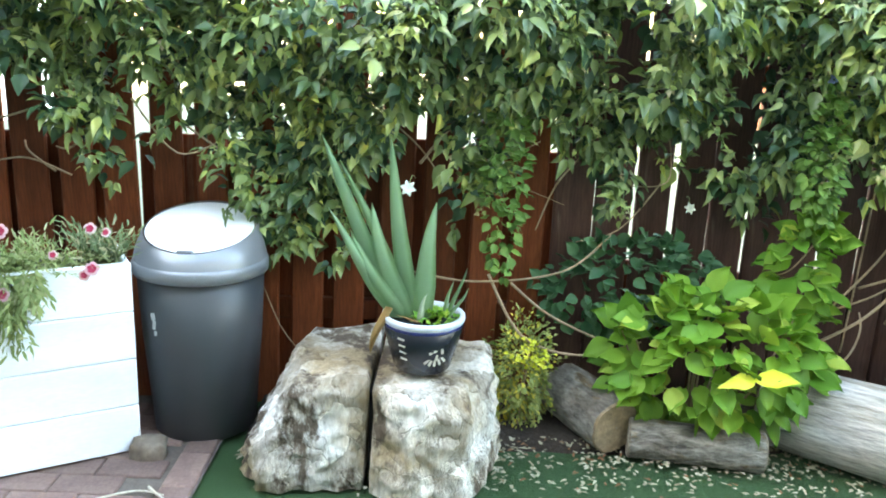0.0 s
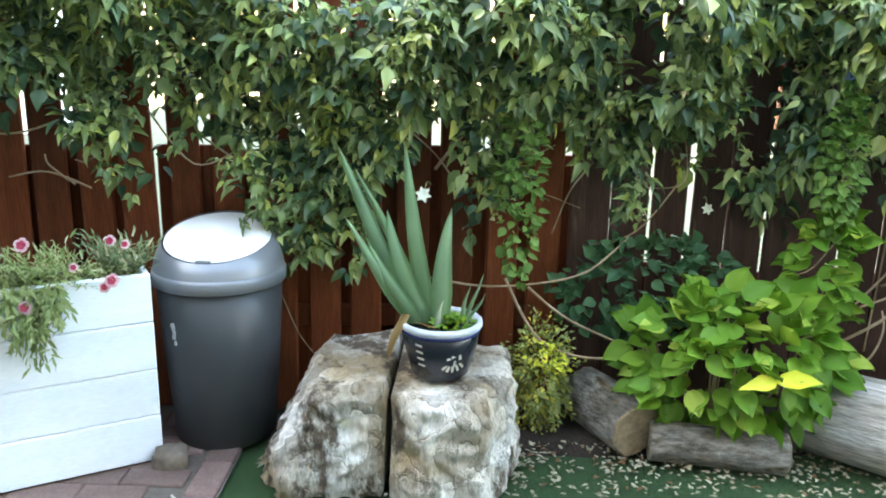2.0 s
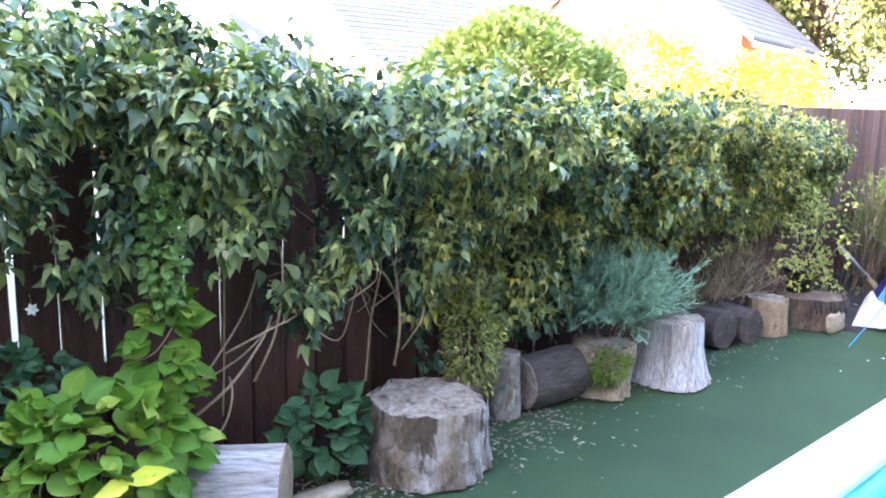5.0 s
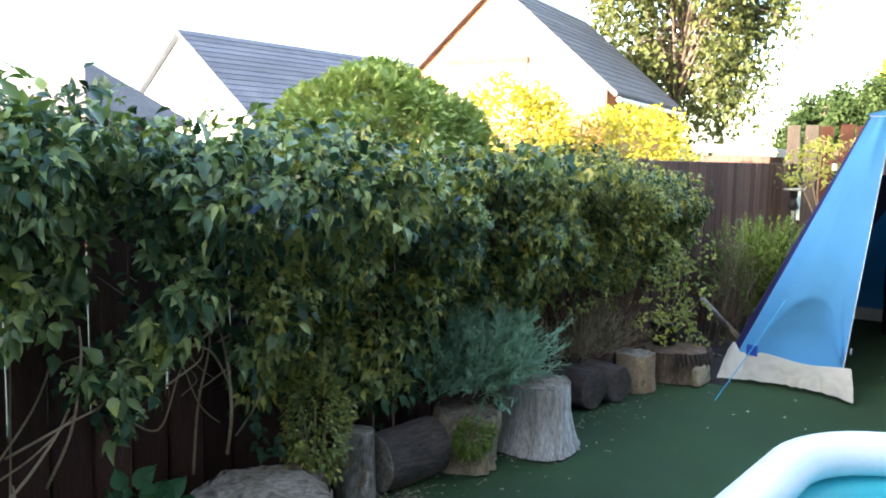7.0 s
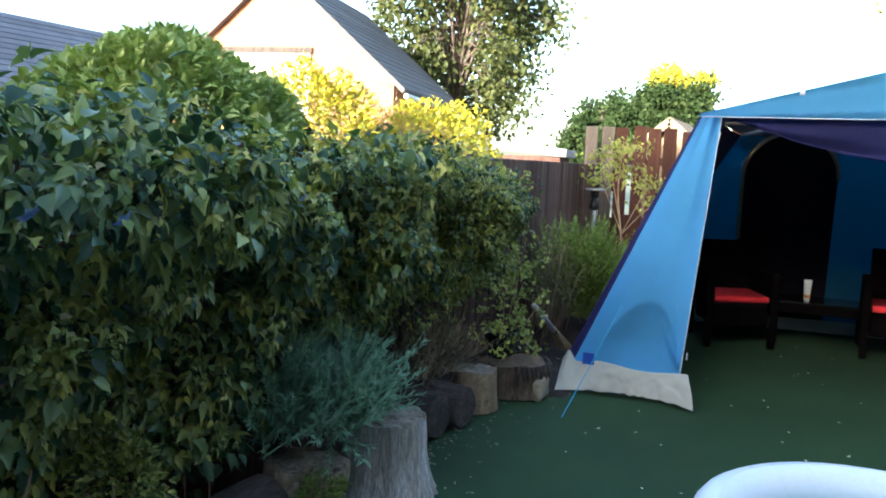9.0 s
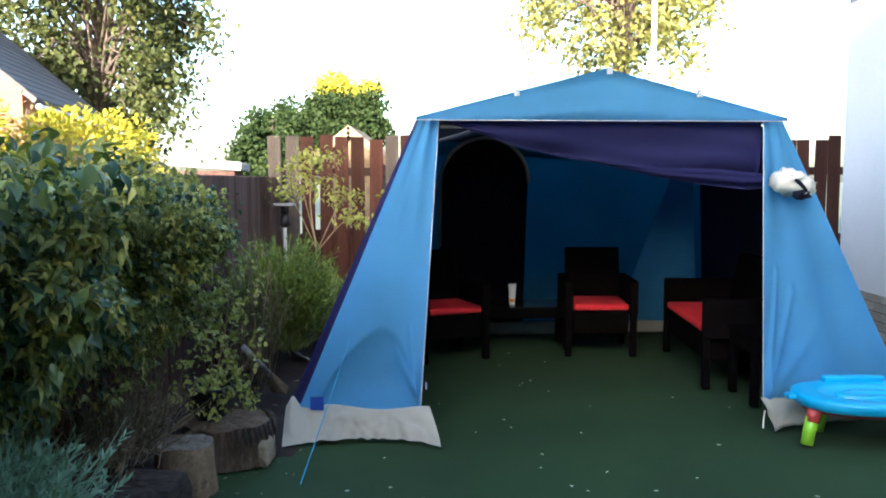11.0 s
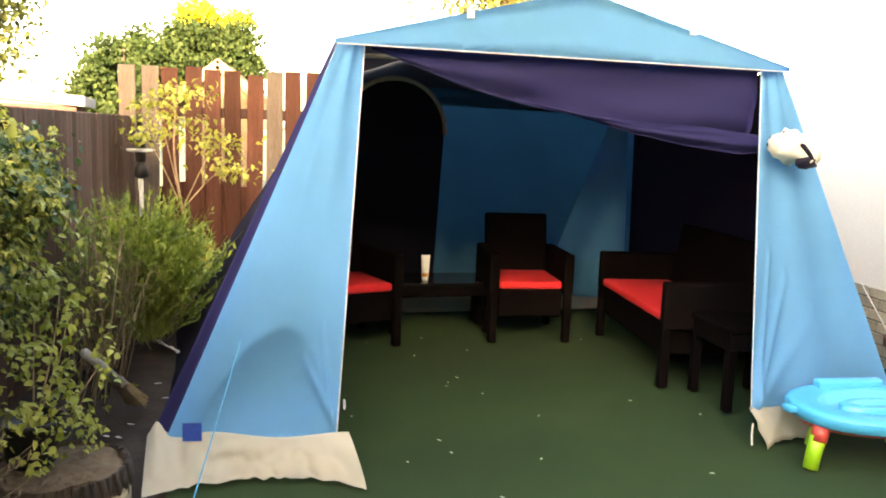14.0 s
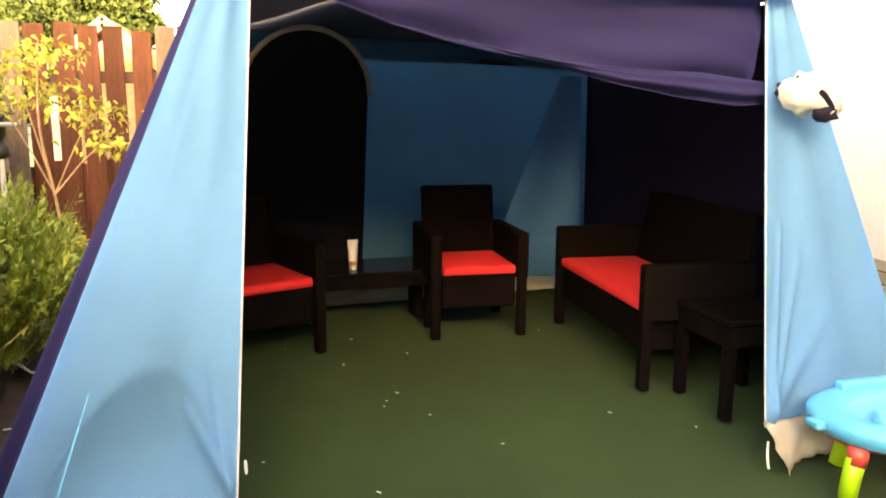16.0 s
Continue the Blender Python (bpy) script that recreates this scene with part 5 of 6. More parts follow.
def boulder(label, c, size, seed, mat=None):
    bm = bmesh.new()
    bmesh.ops.create_icosphere(bm, subdivisions=3, radius=1, matrix=Matrix.Diagonal((*size, 1)))
    for v in bm.verts:
        u = v.co.normalized()
        v.co = Vector([size[k] * math.copysign(abs(u[k]) ** 0.55, u[k]) for k in range(3)])
        v.co *= 1 + 0.22 * noise.noise(u * 1.6 + Vector((seed, 0, 0))) + 0.08 * noise.noise(u * 5)
    ob = tagged(part("stone", bm, mat or M_STONE, smooth=True), label, "stone", "stones")
    ob.matrix_world = pose(*c)
    return ob


boulder("pale piece of split wood at the foot of the broad stump", (5.84, 2.32, 0.06), (0.11, 0.03, 0.07), 3)
bark = thing("bark_strips", "ragged dark strips of bark hanging on the broad stump", "bark")
for k in range(15):
    a = radians(-150 + 7.5 * k + rnd.uniform(-2, 2))
    rr, ln = 0.238, rnd.uniform(0.05, 0.13)
    part("strip", tube(curve_points([(5.90 + rr * math.cos(a), 2.55 + rr * math.sin(a), 0.205), (5.90 + (rr + 0.016) * math.cos(a), 2.55 + (rr + 0.016) * math.sin(a), 0.195 - ln * 0.5), (5.90 + (rr + 0.008) * math.cos(a + 0.03), 2.55 + (rr + 0.008) * math.sin(a + 0.03), 0.195 - ln)], 4), 0.013, 6, None, 0.4), M_BARKDARK, bark, smooth=True)
boulder("flat pale stone beside the thick log", (1.86, 2.44, 0.012), (0.13, 0.05, 0.022), 5)
boulder("grey brown stone at the corner of the planter", (-0.77, 2.30, 0.03), (0.055, 0.045, 0.04), 8, M_BROWNSTONE)

# ---- iris pot ----
pot = thing("plant_pot", "dark glazed pot with a pale rim holding an iris", "pot")
part("pot_wall", lathe([(0.078, 0.0), (0.086, 0.008), (0.112, 0.10), (0.122, 0.155)], 40), M_POT, pot, smooth=True)
part("pot_rim", lathe([(0.121, 0.150), (0.126, 0.158), (0.125, 0.170), (0.112, 0.171), (0.108, 0.160), (0.106, 0.13)], 40, close=False), M_POTRIM, pot, "pale grey blue rim", smooth=True)
part("pot_band", lathe([(0.1205, 0.140), (0.1232, 0.142), (0.1240, 0.150), (0.1215, 0.151)], 40, close=False), M_COBALT, pot, "dark blue band under the rim", smooth=True)
part("pot_soil", lathe([(0.109, 0.148), (0.06, 0.155), (0.004, 0.155)], 24, close=False), M_SOIL, pot)
bm = bmesh.new()
for k, (a, z, ry) in enumerate(((-76, 0.062, 48), (-72, 0.060, 26), (-67, 0.060, 4), (-62, 0.062, -20), (-57, 0.066, -42), (-67, 0.088, 70), (-60, 0.094, 70), (-64, 0.080, 8), (-58, 0.100, -8))):
    rr = 0.1005 + (z - 0.07) * 0.25
    box((0.007, 0.003, 0.046), pose(rr * math.cos(radians(a)), rr * math.sin(radians(a)), z, 0, ry, a + 90), bm=bm)
part("pot_motif", bm, M_MOTIF, pot, "cream painted grass motif")
bm = bmesh.new()
for k in range(4):
    a, z = -122, 0.055 + 0.022 * k
    rr = 0.098 + (z - 0.05) * 0.28
    box((0.022, 0.003, 0.005), pose(rr * math.cos(radians(a)), rr * math.sin(radians(a)), z, 0, 6, a + 90), bm=bm)
part("pot_marks", bm, M_MOTIF, pot, "short pale marks")
pot.matrix_world = pose(0.085, 2.28, 0.362)


def sword_leaf(name, base, tip, width, bend, mat, parent, side=(1.0, 0.12, 0.1)):
    base, tip = Vector(base), Vector(tip)
    s = Vector(side).normalized()
    def fn(u, v):
        p = lerp(base, tip, v) + Vector((0, -1, 0)) * bend * math.sin(math.pi * v)
        w = width * (0.85 + 0.5 * v) * (1 - max(0, v - 0.3) / 0.7) ** 0.8
        p = p + Vector((0.02 * math.sin(2.6 * v + tip.x * 30), 0, 0)) * v
        return p + s * (u - 0.5) * 2 * w + Vector((0, -0.006, 0)) * (1 - abs(2 * u - 1))
    bm = grid_sheet(fn, 4, 14)
    bmesh.ops.solidify(bm, geom=bm.faces[:], thickness=0.002)
    return part(name, bm, mat, parent, smooth=True)


iris = thing("iris_plant", "iris with a fan of blue green sword leaves", "plant")
IB = Vector((0.07, 2.28, 0.51))
for dx, dz, w, bend, off in ((-0.31, 0.55, 0.021, 0.03, -0.045), (-0.22, 0.48, 0.015, -0.03, -0.03), (-0.115, 0.55, 0.021, 0.0, -0.015), (-0.28, 0.34, 0.017, 0.05, -0.06), (0.045, 0.37, 0.025, 0.03, 0.01), (-0.15, 0.36, 0.024, 0.04, -0.03), (-0.19, 0.28, 0.018, 0.05, -0.045)):
    sword_leaf("sword_leaf", IB + Vector((off, 0, 0)), IB + Vector((dx, -0.03, dz)), w * 1.3, bend, M_IRIS, iris)
for dx, dz in ((0.12, 0.17), (0.085, 0.13), (0.13, 0.11)):
    sword_leaf("sword_leaf", IB + Vector((0.085, 0.01, 0)), IB + Vector((dx, -0.01, dz)), 0.008, 0.01, M_IRIS, iris)
sword_leaf("withered_leaf", IB + Vector((-0.08, -0.02, 0.06)), IB + Vector((-0.145, -0.06, -0.09)), 0.015, 0.03, M_DRYLEAF, iris)
sword_leaf("withered_leaf", IB + Vector((0.0, -0.03, 0.0)), IB + Vector((0.035, -0.05, 0.10)), 0.010, 0.01, M_WHITEFLOWER, iris)
sword_leaf("withered_leaf", IB + Vector((0.0, -0.05, 0.01)), IB + Vector((-0.08, -0.05, 0.03)), 0.008, 0.0, M_DRYLEAF, iris)
P, U = leaf_ball((0.12, 2.27, 0.515), 0.07, 260, (1, 0.9, 0.35))
leaves("ground_leaves", P, U + 0.5 * unit(len(P)), U + np.array((0, 0, 1.0)), 0.022, 0.008, M_LIME, iris)

# ---- border plants ----
euonymus = bush("euonymus_bush", (0.43, 2.62, 0.20), 0.155, 2600, 0.020, M_VARIEG, "small yellow variegated bush beside the split stump", squash=(0.75, 0.7, 1.3), lumps=0.75, power=0.5)
P = RNG.normal((0.45, 2.53, 0.31), (0.032, 0.02, 0.026), (80, 3))
leaves("young_growth", P, unit(80) + np.array((0, -0.6, 0.3)), unit(80) * 0.5 + np.array((0, -0.5, 0.8)), 0.020, 0.007, M_YLEAF, euonymus, "bright yellow young leaves")["kind"] = "stuff"


def big_leaf_shrub(name, c, radii, n, size, mat, label, meshes=5, group="", seed=3):
    """A shrub whose large leaves are parts of their own."""
    s = thing(name, label, "shrub", group)
    r = random.Random(seed)
    data = []
    for k in range(meshes):
        L = size * (0.8 + 0.12 * k)
        nu, nv = 4, 6
        bm = bmesh.new()
        rows = []
        for j in range(nv + 1):
            v = j / nv
            w = L * 0.38 * math.sin(math.pi * min(1, v * 0.95 + 0.05)) ** 0.85 * (1.30 - 0.70 * v)
            rows.append([bm.verts.new((w * (2 * i / nu - 1), L * v, L * (0.10 * abs(2 * i / nu - 1) - 0.22 * v * v + 0.015 * math.sin(9 * v + i)))) for i in range(nu + 1)])
        for p, q in zip(rows, rows[1:]):
            for i in range(nu):
                bm.faces.new((p[i], p[i + 1], q[i + 1], q[i]))
        me = bpy.data.meshes.new("leaf")
        bm.to_mesh(me)
        bm.free()
        me.materials.append(mat)
        me.polygons.foreach_set("use_smooth", np.ones(len(me.polygons), dtype=bool))
        data.append(me)
    for k in range(n):
        u = Vector((r.gauss(0, 1), r.gauss(0, 1) - 0.5, r.gauss(0, 1) + 0.25)).normalized()
        rad = r.uniform(0.55, 1.0) ** 0.5
        p = Vector(c) + Vector((u.x * radii[0], u.y * radii[1], u.z * radii[2])) * rad
        if p.z < 0.06:
            continue
        d = (u * 0.7 + Vector((r.gauss(0, 0.6), r.gauss(0, 0.35) - 0.35, r.gauss(0, 0.5) - 0.15))).normalized()
        up = Vector((r.gauss(0, 0.45), -0.55 + r.gauss(0, 0.35), 0.9))
        x = d.cross(up).normalized()
        z = x.cross(d)
        ob = new("leaf", data[r.randrange(meshes)])
        ob.parent = s
        ob.matrix_world = Matrix((( x.x, d.x, z.x, p.x), (x.y, d.y, z.y, p.y), (x.z, d.z, z.z, p.z), (0, 0, 0, 1)))
    return s


hyd = big_leaf_shrub("hydrangea_shrub", (1.06, 2.52, 0.33), (0.37, 0.19, 0.25), 300, 0.086, M_LIME, "bright green broad leaved shrub spilling over the logs")
for _ in range(14):
    u = rnd.uniform(-1, 1)
    part("stem", tube(curve_points([(1.06 + 0.1 * u, 2.62, 0.0), (1.06 + 0.22 * u, 2.56, 0.2), (1.06 + 0.32 * u, 2.50, rnd.uniform(0.3, 0.5))], 4), 0.005, 5, None, 0.6), M_TWIG, hyd)
big_leaf_shrub("climbing_shoot", (1.36, 2.60, 0.62), (0.10, 0.06, 0.22), 90, 0.075, M_LIME, "light green leafy shoot climbing the fence", seed=8)
big_leaf_shrub("climbing_shoot", (1.34, 2.54, 1.0), (0.065, 0.05, 0.26), 230, 0.034, M_SHOOT, "small leaved light green shoot rising through the vine", seed=18)
big_leaf_shrub("climbing_shoot", (0.33, 2.60, 0.90), (0.075, 0.05, 0.38), 290, 0.034, M_SHOOT, "small leaved light green shoot hanging from the vine", seed=19)
yl = thing("yellow_leaves", "two bright yellow leaves among the green shrub", "leaves")
leaves("leaf_pair", [(1.12, 2.29, 0.35), (1.11, 2.285, 0.352)], [(-0.95, -0.15, -0.10), (0.97, -0.1, 0.10)], [(0.1, -0.8, 0.8), (0, -0.8, 0.8)], np.array((0.12, 0.15)), np.array((0.030, 0.034)), M_YLEAF, yl)
big_leaf_shrub("leafy_plant", (1.97, 2.60, 0.20), (0.21, 0.14, 0.17), 120, 0.075, M_TEAL, "bluish green leafy plant between log and stump", seed=5)
big_leaf_shrub("ivy", (0.82, 2.72, 0.50), (0.36, 0.07, 0.20), 300, 0.048, M_TEAL, "dark green ivy on the fence behind the shrub", seed=12)
bush("golden_tuft", (2.72, 2.58, 0.40), 0.22, 1800, 0.026, M_VINEOLIVE, "small leaved yellow green bush against the vine", squash=(0.65, 0.6, 1.2))


def needle_shrub(name, c, n_stems, length, spread, mat, label, lean=(0, 0, 0), leaf=0.035, per=14, width=0.1):
    s = thing(name, label, "shrub")
    P, D, N, bm = [], [], [], bmesh.new()
    for _ in range(n_stems):
        d = Vector((rnd.gauss(0, spread[0]), rnd.gauss(0, spread[1]), abs(rnd.gauss(0.8, 0.35)))) + Vector(lean)
        d.normalize()
        L = length * rnd.uniform(0.5, 1)
        base = Vector(c) + Vector((rnd.gauss(0, spread[0] * 0.25), rnd.gauss(0, spread[1] * 0.25), 0))
        tube([base, base + d * L * 0.5, base + d * L], 0.0025, 3, bm, 0.5)
        for j in range(per):
            t = 0.25 + 0.75 * (j + rnd.random()) / per
            P.append(base + d * L * t + Vector((0, 0, -0.05 * t * t)))
            D.append(d + Vector((rnd.gauss(0, 0.5), rnd.gauss(0, 0.5), rnd.gauss(0, 0.5))))
            N.append((rnd.gauss(0, 0.5), -0.5, 1))
    ls = RNG.uniform(0.7, 1.3, len(P)) * leaf
    part("stem_mass", bm, mat, s)["kind"] = "stuff"
    leaves("needles", P, D, N, ls, ls * width, mat, s, shape=BLADE)
    return s


needle_shrub("feathery_shrub", (3.80, 2.66, 0.36), 520, 0.47, (0.58, 0.38, 0), M_FEATHER, "silvery blue green feathery shrub above the stumps", (0.26, -0.15, -0.08), 0.038, 44, 0.085)
needle_shrub("dry_shrub", (5.15, 2.80, 0.25), 260, 0.45, (0.6, 0.3, 0), M_DRY, "dry brown twiggy shrub under the vine", (0, -0.1, 0), 0.03, 8, 0.1)
needle_shrub("wispy_dry_shrub", (7.5, 2.82, 0.1), 110, 0.75, (0.35, 0.25, 0), M_DRY, "wispy dry grey stems by the fence", (0.05, -0.1, 0.2), 0.03, 7, 0.07)
needle_shrub("rosemary_shrub", (8.0, 2.72, 0.15), 520, 0.95, (0.45, 0.32, 0), M_ROSEMARY, "bright green needle leaved bush beside the tent", (0, -0.1, 0.2), 0.042, 30, 0.16)
bush("moss_tuft", (3.56, 2.44, 0.17), 0.12, 1500, 0.024, M_ROSEMARY, "soft green moss cushion on the cracked stump", "moss", squash=(1.0, 0.6, 0.75), wide=0.2)
bush("euonymus_bush", (8.7, 2.55, 0.45), 0.30, 1200, 0.035, M_VARIEG, "pale leaved low bush behind the tent", squash=(1, 0.7, 0.9))

# pot plant on the large log
pp = thing("plant_pot", "black plastic pot on the broad stump", "pot")
part("pot_wall", lathe([(0.08, 0), (0.11, 0.15), (0.118, 0.15), (0.118, 0.17), (0.108, 0.17), (0.10, 0.14)], 28), M_BLACK, pp, smooth=True)
pp.matrix_world = pose(5.93, 2.64, 0.205)
sap = thing("sapling", "thin plant with pale green leaves in the black pot", "plant")
for dx, dy, h in ((0.0, -0.05, 0.55), (0.08, -0.04, 0.35), (-0.07, 0.0, 0.45), (0.05, -0.12, 0.2)):
    part("stem", tube(curve_points([(5.93, 2.63, 0.34), (5.93 + dx * 0.6, 2.61 + dy, 0.34 + h * 0.5), (5.93 + dx, 2.59 + dy * 1.4, 0.34 + h)], 4), 0.004, 5, None, 0.6), M_TWIG, sap)
C = np.stack([RNG.normal(5.90, 0.17, 120), RNG.normal(2.60, 0.10, 120), RNG.uniform(0.24, 1.0, 120)], 1)
P = np.repeat(C, 7, 0) + RNG.normal(0, 0.022, (840, 3))
leaves("leaves", P, unit(840) + np.array((0, -0.3, -0.5)), unit(840) * 0.5 + np.array((0, -0.5, 0.8)), RNG.uniform(0.022, 0.042, 840), 0.014, M_YSEED, sap)["kind"] = "stuff"

brush = thing("yard_brush", "old brush, grey shaft and tan bristles, leaning in the corner", "brush")
BA, BB, BC = Vector((6.44, 2.596, 0.47)), Vector((6.80, 2.532, 0.212)), Vector((6.94, 2.50, 0.085))
part("shaft", tube([BA, lerp(BA, BB, 0.5) + Vector((0, 0, 0.004)), BB], 0.020, 8), M_GREY, brush, "grey weathered shaft", smooth=True)
part("ferrule", tube([lerp(BB, BA, 0.12), BB], 0.027, 10), M_CUTGREY, brush, "pale grey ferrule", smooth=True)
bd = (BC - BB).normalized()
bs = bd.cross(Vector((0, 0, 1))).normalized()
bn = bs.cross(bd)
for k in range(150):
    u, v = rnd.uniform(-1, 1), rnd.uniform(-1, 1)
    tip = BC + bs * u * 0.055 + bn * v * 0.03 + bd * rnd.uniform(-0.02, 0.015)
    part("bristle", tube([BB + bs * u * 0.026 + bn * v * 0.018, tip], 0.0035, 4, None, 0.6), M_BRISTLE, brush)
rag = thing("torn_bag", "crumpled grey plastic scrap lying on the soil", "litter")
part("scrap", grid_sheet(lambda u, v: Vector((8.22 - 0.2 * u, 2.63 - 0.19 * u + 0.06 * v, 0.02 + 0.03 * abs(noise.noise(Vector((u * 6, v * 3, 1)))) + 0.05 * v * (1 - u))), 14, 5), M_PIPING, rag)
for px, py, col in ((6.624, 2.566, 0), (6.607, 2.508, 0), (6.771, 2.493, 0), (7.145, 2.403, 0), (6.69, 2.77, 0), (7.39, 2.49, 0)):
    chip = thing("paper_scrap", "small white scrap on the dark soil", "litter", "scraps on the soil")
    part("scrap", box((0.035, 0.018, 0.003), pose(px, py, 0.03, 12, 8, 60 * px), 0.001), M_PIPING, chip)
for px, py in ((7.124, 2.713), (6.942, 2.651), (6.872, 2.702), (6.76, 2.67), (7.25, 2.59)):
    sd = thing("seedling", "tiny yellow green seedling on the dark soil", "plant", "seedlings on the soil")
    part("stem", tube([(px, py, 0.0), (px, py, 0.05)], 0.002, 5), M_TWIG, sd)
    P = np.array([(px, py, 0.05)] * 5)
    leaves("leaf_cluster", P, unit(5) + np.array((0, -0.3, 0.1)), unit(5) * 0.4 + np.array((0, -0.4, 0.8)), 0.035, 0.013, M_YSEED, sd)
wisp = thing("bare_climber", "bare curling brown stems hanging by the fence", "climber")
for k in range(26):
    bx, by = rnd.uniform(6.95, 7.6), rnd.uniform(2.66, 2.85)
    hh, lx = rnd.uniform(0.35, 0.95), rnd.uniform(-0.25, 0.2)
    part("stem", tube(curve_points([(bx, by, 0.0), (bx + 0.10 * rnd.uniform(-1, 1), by - 0.05, hh * 0.45), (bx + lx, by - rnd.uniform(0, 0.15), hh), (bx + lx * 1.6, by - rnd.uniform(0.05, 0.22), hh * rnd.uniform(0.7, 1.15))], 6), rnd.uniform(0.0025, 0.005), 5, None, 0.5), M_DRY, wisp, smooth=True)

# lantern and small yellow tree near the back fence
lant = thing("garden_lantern", "small black and white lantern on a white post by the fence", "lantern")
part("post", lathe([(0.02, 0), (0.018, 1.02)], 12), M_PIPING, lant, "white post")
part("lamp_glass", lathe([(0.035, 1.16), (0.042, 1.18), (0.042, 1.30), (0.035, 1.32)], 16), M_BLACK, lant, "black lamp body", smooth=True)
part("tray", lathe([(0.10, 1.24), (0.115, 1.25), (0.112, 1.265), (0.04, 1.27)], 20), M_FLAP, lant, "white round tray", smooth=True)
part("lamp_foot", lathe([(0.02, 1.02), (0.06, 1.04), (0.05, 1.10), (0.025, 1.16)], 16), M_BLACK, lant, "black foot", smooth=True)
part("lamp_cap", lathe([(0.10, 1.32), (0.095, 1.34), (0.03, 1.40), (0.004, 1.42)], 20), M_BLACK, lant, "black cap", smooth=True)
lant.matrix_world = pose(9.9, 3.10, -0.04)
st = thing("small_tree", "slender little tree with yellow green leaves before the back fence", "tree")
bm = tube(curve_points([(9.75, 2.72, 0), (9.78, 2.74, 0.6), (9.7, 2.8, 1.2), (9.75, 2.78, 1.75)], 5), 0.014, 6, taper=0.4)
for e in ((9.7, 3.05, 1.35), (9.8, 2.45, 1.3), (9.75, 2.35, 1.1), (9.7, 2.95, 1.6)):
    tube(curve_points([(9.76, 2.75, 0.75), lerp(Vector((9.76, 2.75, 0.9)), Vector(e), 0.6), e], 4), 0.007, 5, bm, 0.5)
part("trunk", bm, M_TWIG, st)
P = np.concatenate([RNG.normal(e, (0.13, 0.13, 0.045), (95, 3)) for e in ((9.7, 3.02, 1.35), (9.8, 2.5, 1.3), (9.75, 2.35, 1.1), (9.7, 2.9, 1.6), (9.75, 2.75, 1.7), (9.75, 2.8, 1.45))])
leaves("crown", P, unit(len(P)) + np.array((0, -0.2, -0.5)), unit(len(P)) + np.array((0, -0.3, 1)), RNG.uniform(0.04, 0.07, len(P)), 0.019, M_YSEED, st)

# ---- vine stems, flowers ----
twigs = thing("vine_stems", "bare brown vine stems looping across the fence", "vine stems")
def stem(pts, r=0.007):
    part("stem", tube(curve_points([(x, fence_y(x) - d, z) for x, d, z in pts], 6), r * 0.62, 6, taper=0.7), M_TWIG, twigs, smooth=True)


stem([(0.05, 0.10, 0.92), (0.15, 0.14, 1.05), (0.30, 0.12, 1.18)], 0.009)
stem([(0.0, 0.12, 0.55), (0.25, 0.18, 0.53), (0.55, 0.20, 0.58), (0.72, 0.14, 0.70)], 0.008)
stem([(0.30, 0.15, 0.55), (0.42, 0.24, 0.36), (0.62, 0.26, 0.30), (0.85, 0.2, 0.33)], 0.009)
stem([(0.38, 0.15, 0.52), (0.52, 0.2, 0.42), (0.75, 0.22, 0.32)], 0.009)
stem([(-0.75, 0.06, 1.02), (-0.62, 0.12, 0.95), (-0.50, 0.10, 0.88), (-0.38, 0.08, 0.75)], 0.007)
stem([(-1.6, 0.1, 1.06), (-1.35, 0.14, 1.02), (-1.15, 0.12, 1.08), (-0.95, 0.1, 1.18)], 0.007)
stem([(-0.9, 0.1, 1.10), (-0.75, 0.13, 0.93), (-0.6, 0.1, 0.98)], 0.006)
stem([(1.35, 0.2, 0.30), (1.55, 0.16, 0.48), (1.72, 0.12, 0.66), (1.80, 0.1, 0.82)], 0.008)
stem([(1.50, 0.16, 0.44), (1.68, 0.18, 0.52), (1.85, 0.14, 0.62)], 0.007)
stem([(1.66, 0.05, 0.25), (1.67, 0.06, 0.6), (1.68, 0.06, 0.95)], 0.007)
stem([(2.0, 0.12, 0.58), (2.12, 0.18, 0.50), (2.22, 0.15, 0.66), (2.30, 0.12, 0.80)], 0.007)
stem([(2.28, 0.15, 0.28), (2.30, 0.16, 0.55), (2.36, 0.15, 0.78), (2.32, 0.12, 0.95)], 0.009)
stem([(2.30, 0.16, 0.60), (2.42, 0.2, 0.68), (2.55, 0.2, 0.76)], 0.006)
stem([(2.24, 0.15, 0.72), (2.30, 0.17, 0.55), (2.40, 0.15, 0.45)], 0.005)
stem([(0.9, 0.1, 0.9), (0.75, 0.13, 0.72), (0.60, 0.1, 0.66)], 0.005)
stem([(0.62, 0.08, 0.98), (0.52, 0.1, 0.86), (0.46, 0.1, 0.70)], 0.006)

for x, z, dx, dz, r in ((2.12, 0.72, 0.30, 0.22, 0.010), (2.16, 0.80, 0.26, -0.20, 0.008), (2.40, 0.34, -0.06, 0.55, 0.012), (2.36, 0.78, 0.26, 0.12, 0.009), (2.05, 0.62, 0.25, 0.16, 0.008), (2.44, 0.40, 0.10, 0.30, 0.008), (1.72, 0.42, 0.12, 0.50, 0.009), (1.40, 0.30, 0.40, 0.36, 0.010), (1.52, 0.20, 0.10, 0.26, 0.008), (1.60, 0.55, 0.34, 0.14, 0.008)):
    stem([(x, 0.20, z), (x + dx * 0.45, 0.27, z + dz * 0.3 + 0.04), (x + dx * 0.8, 0.26, z + dz * 0.8), (x + dx, 0.20, z + dz)], r)


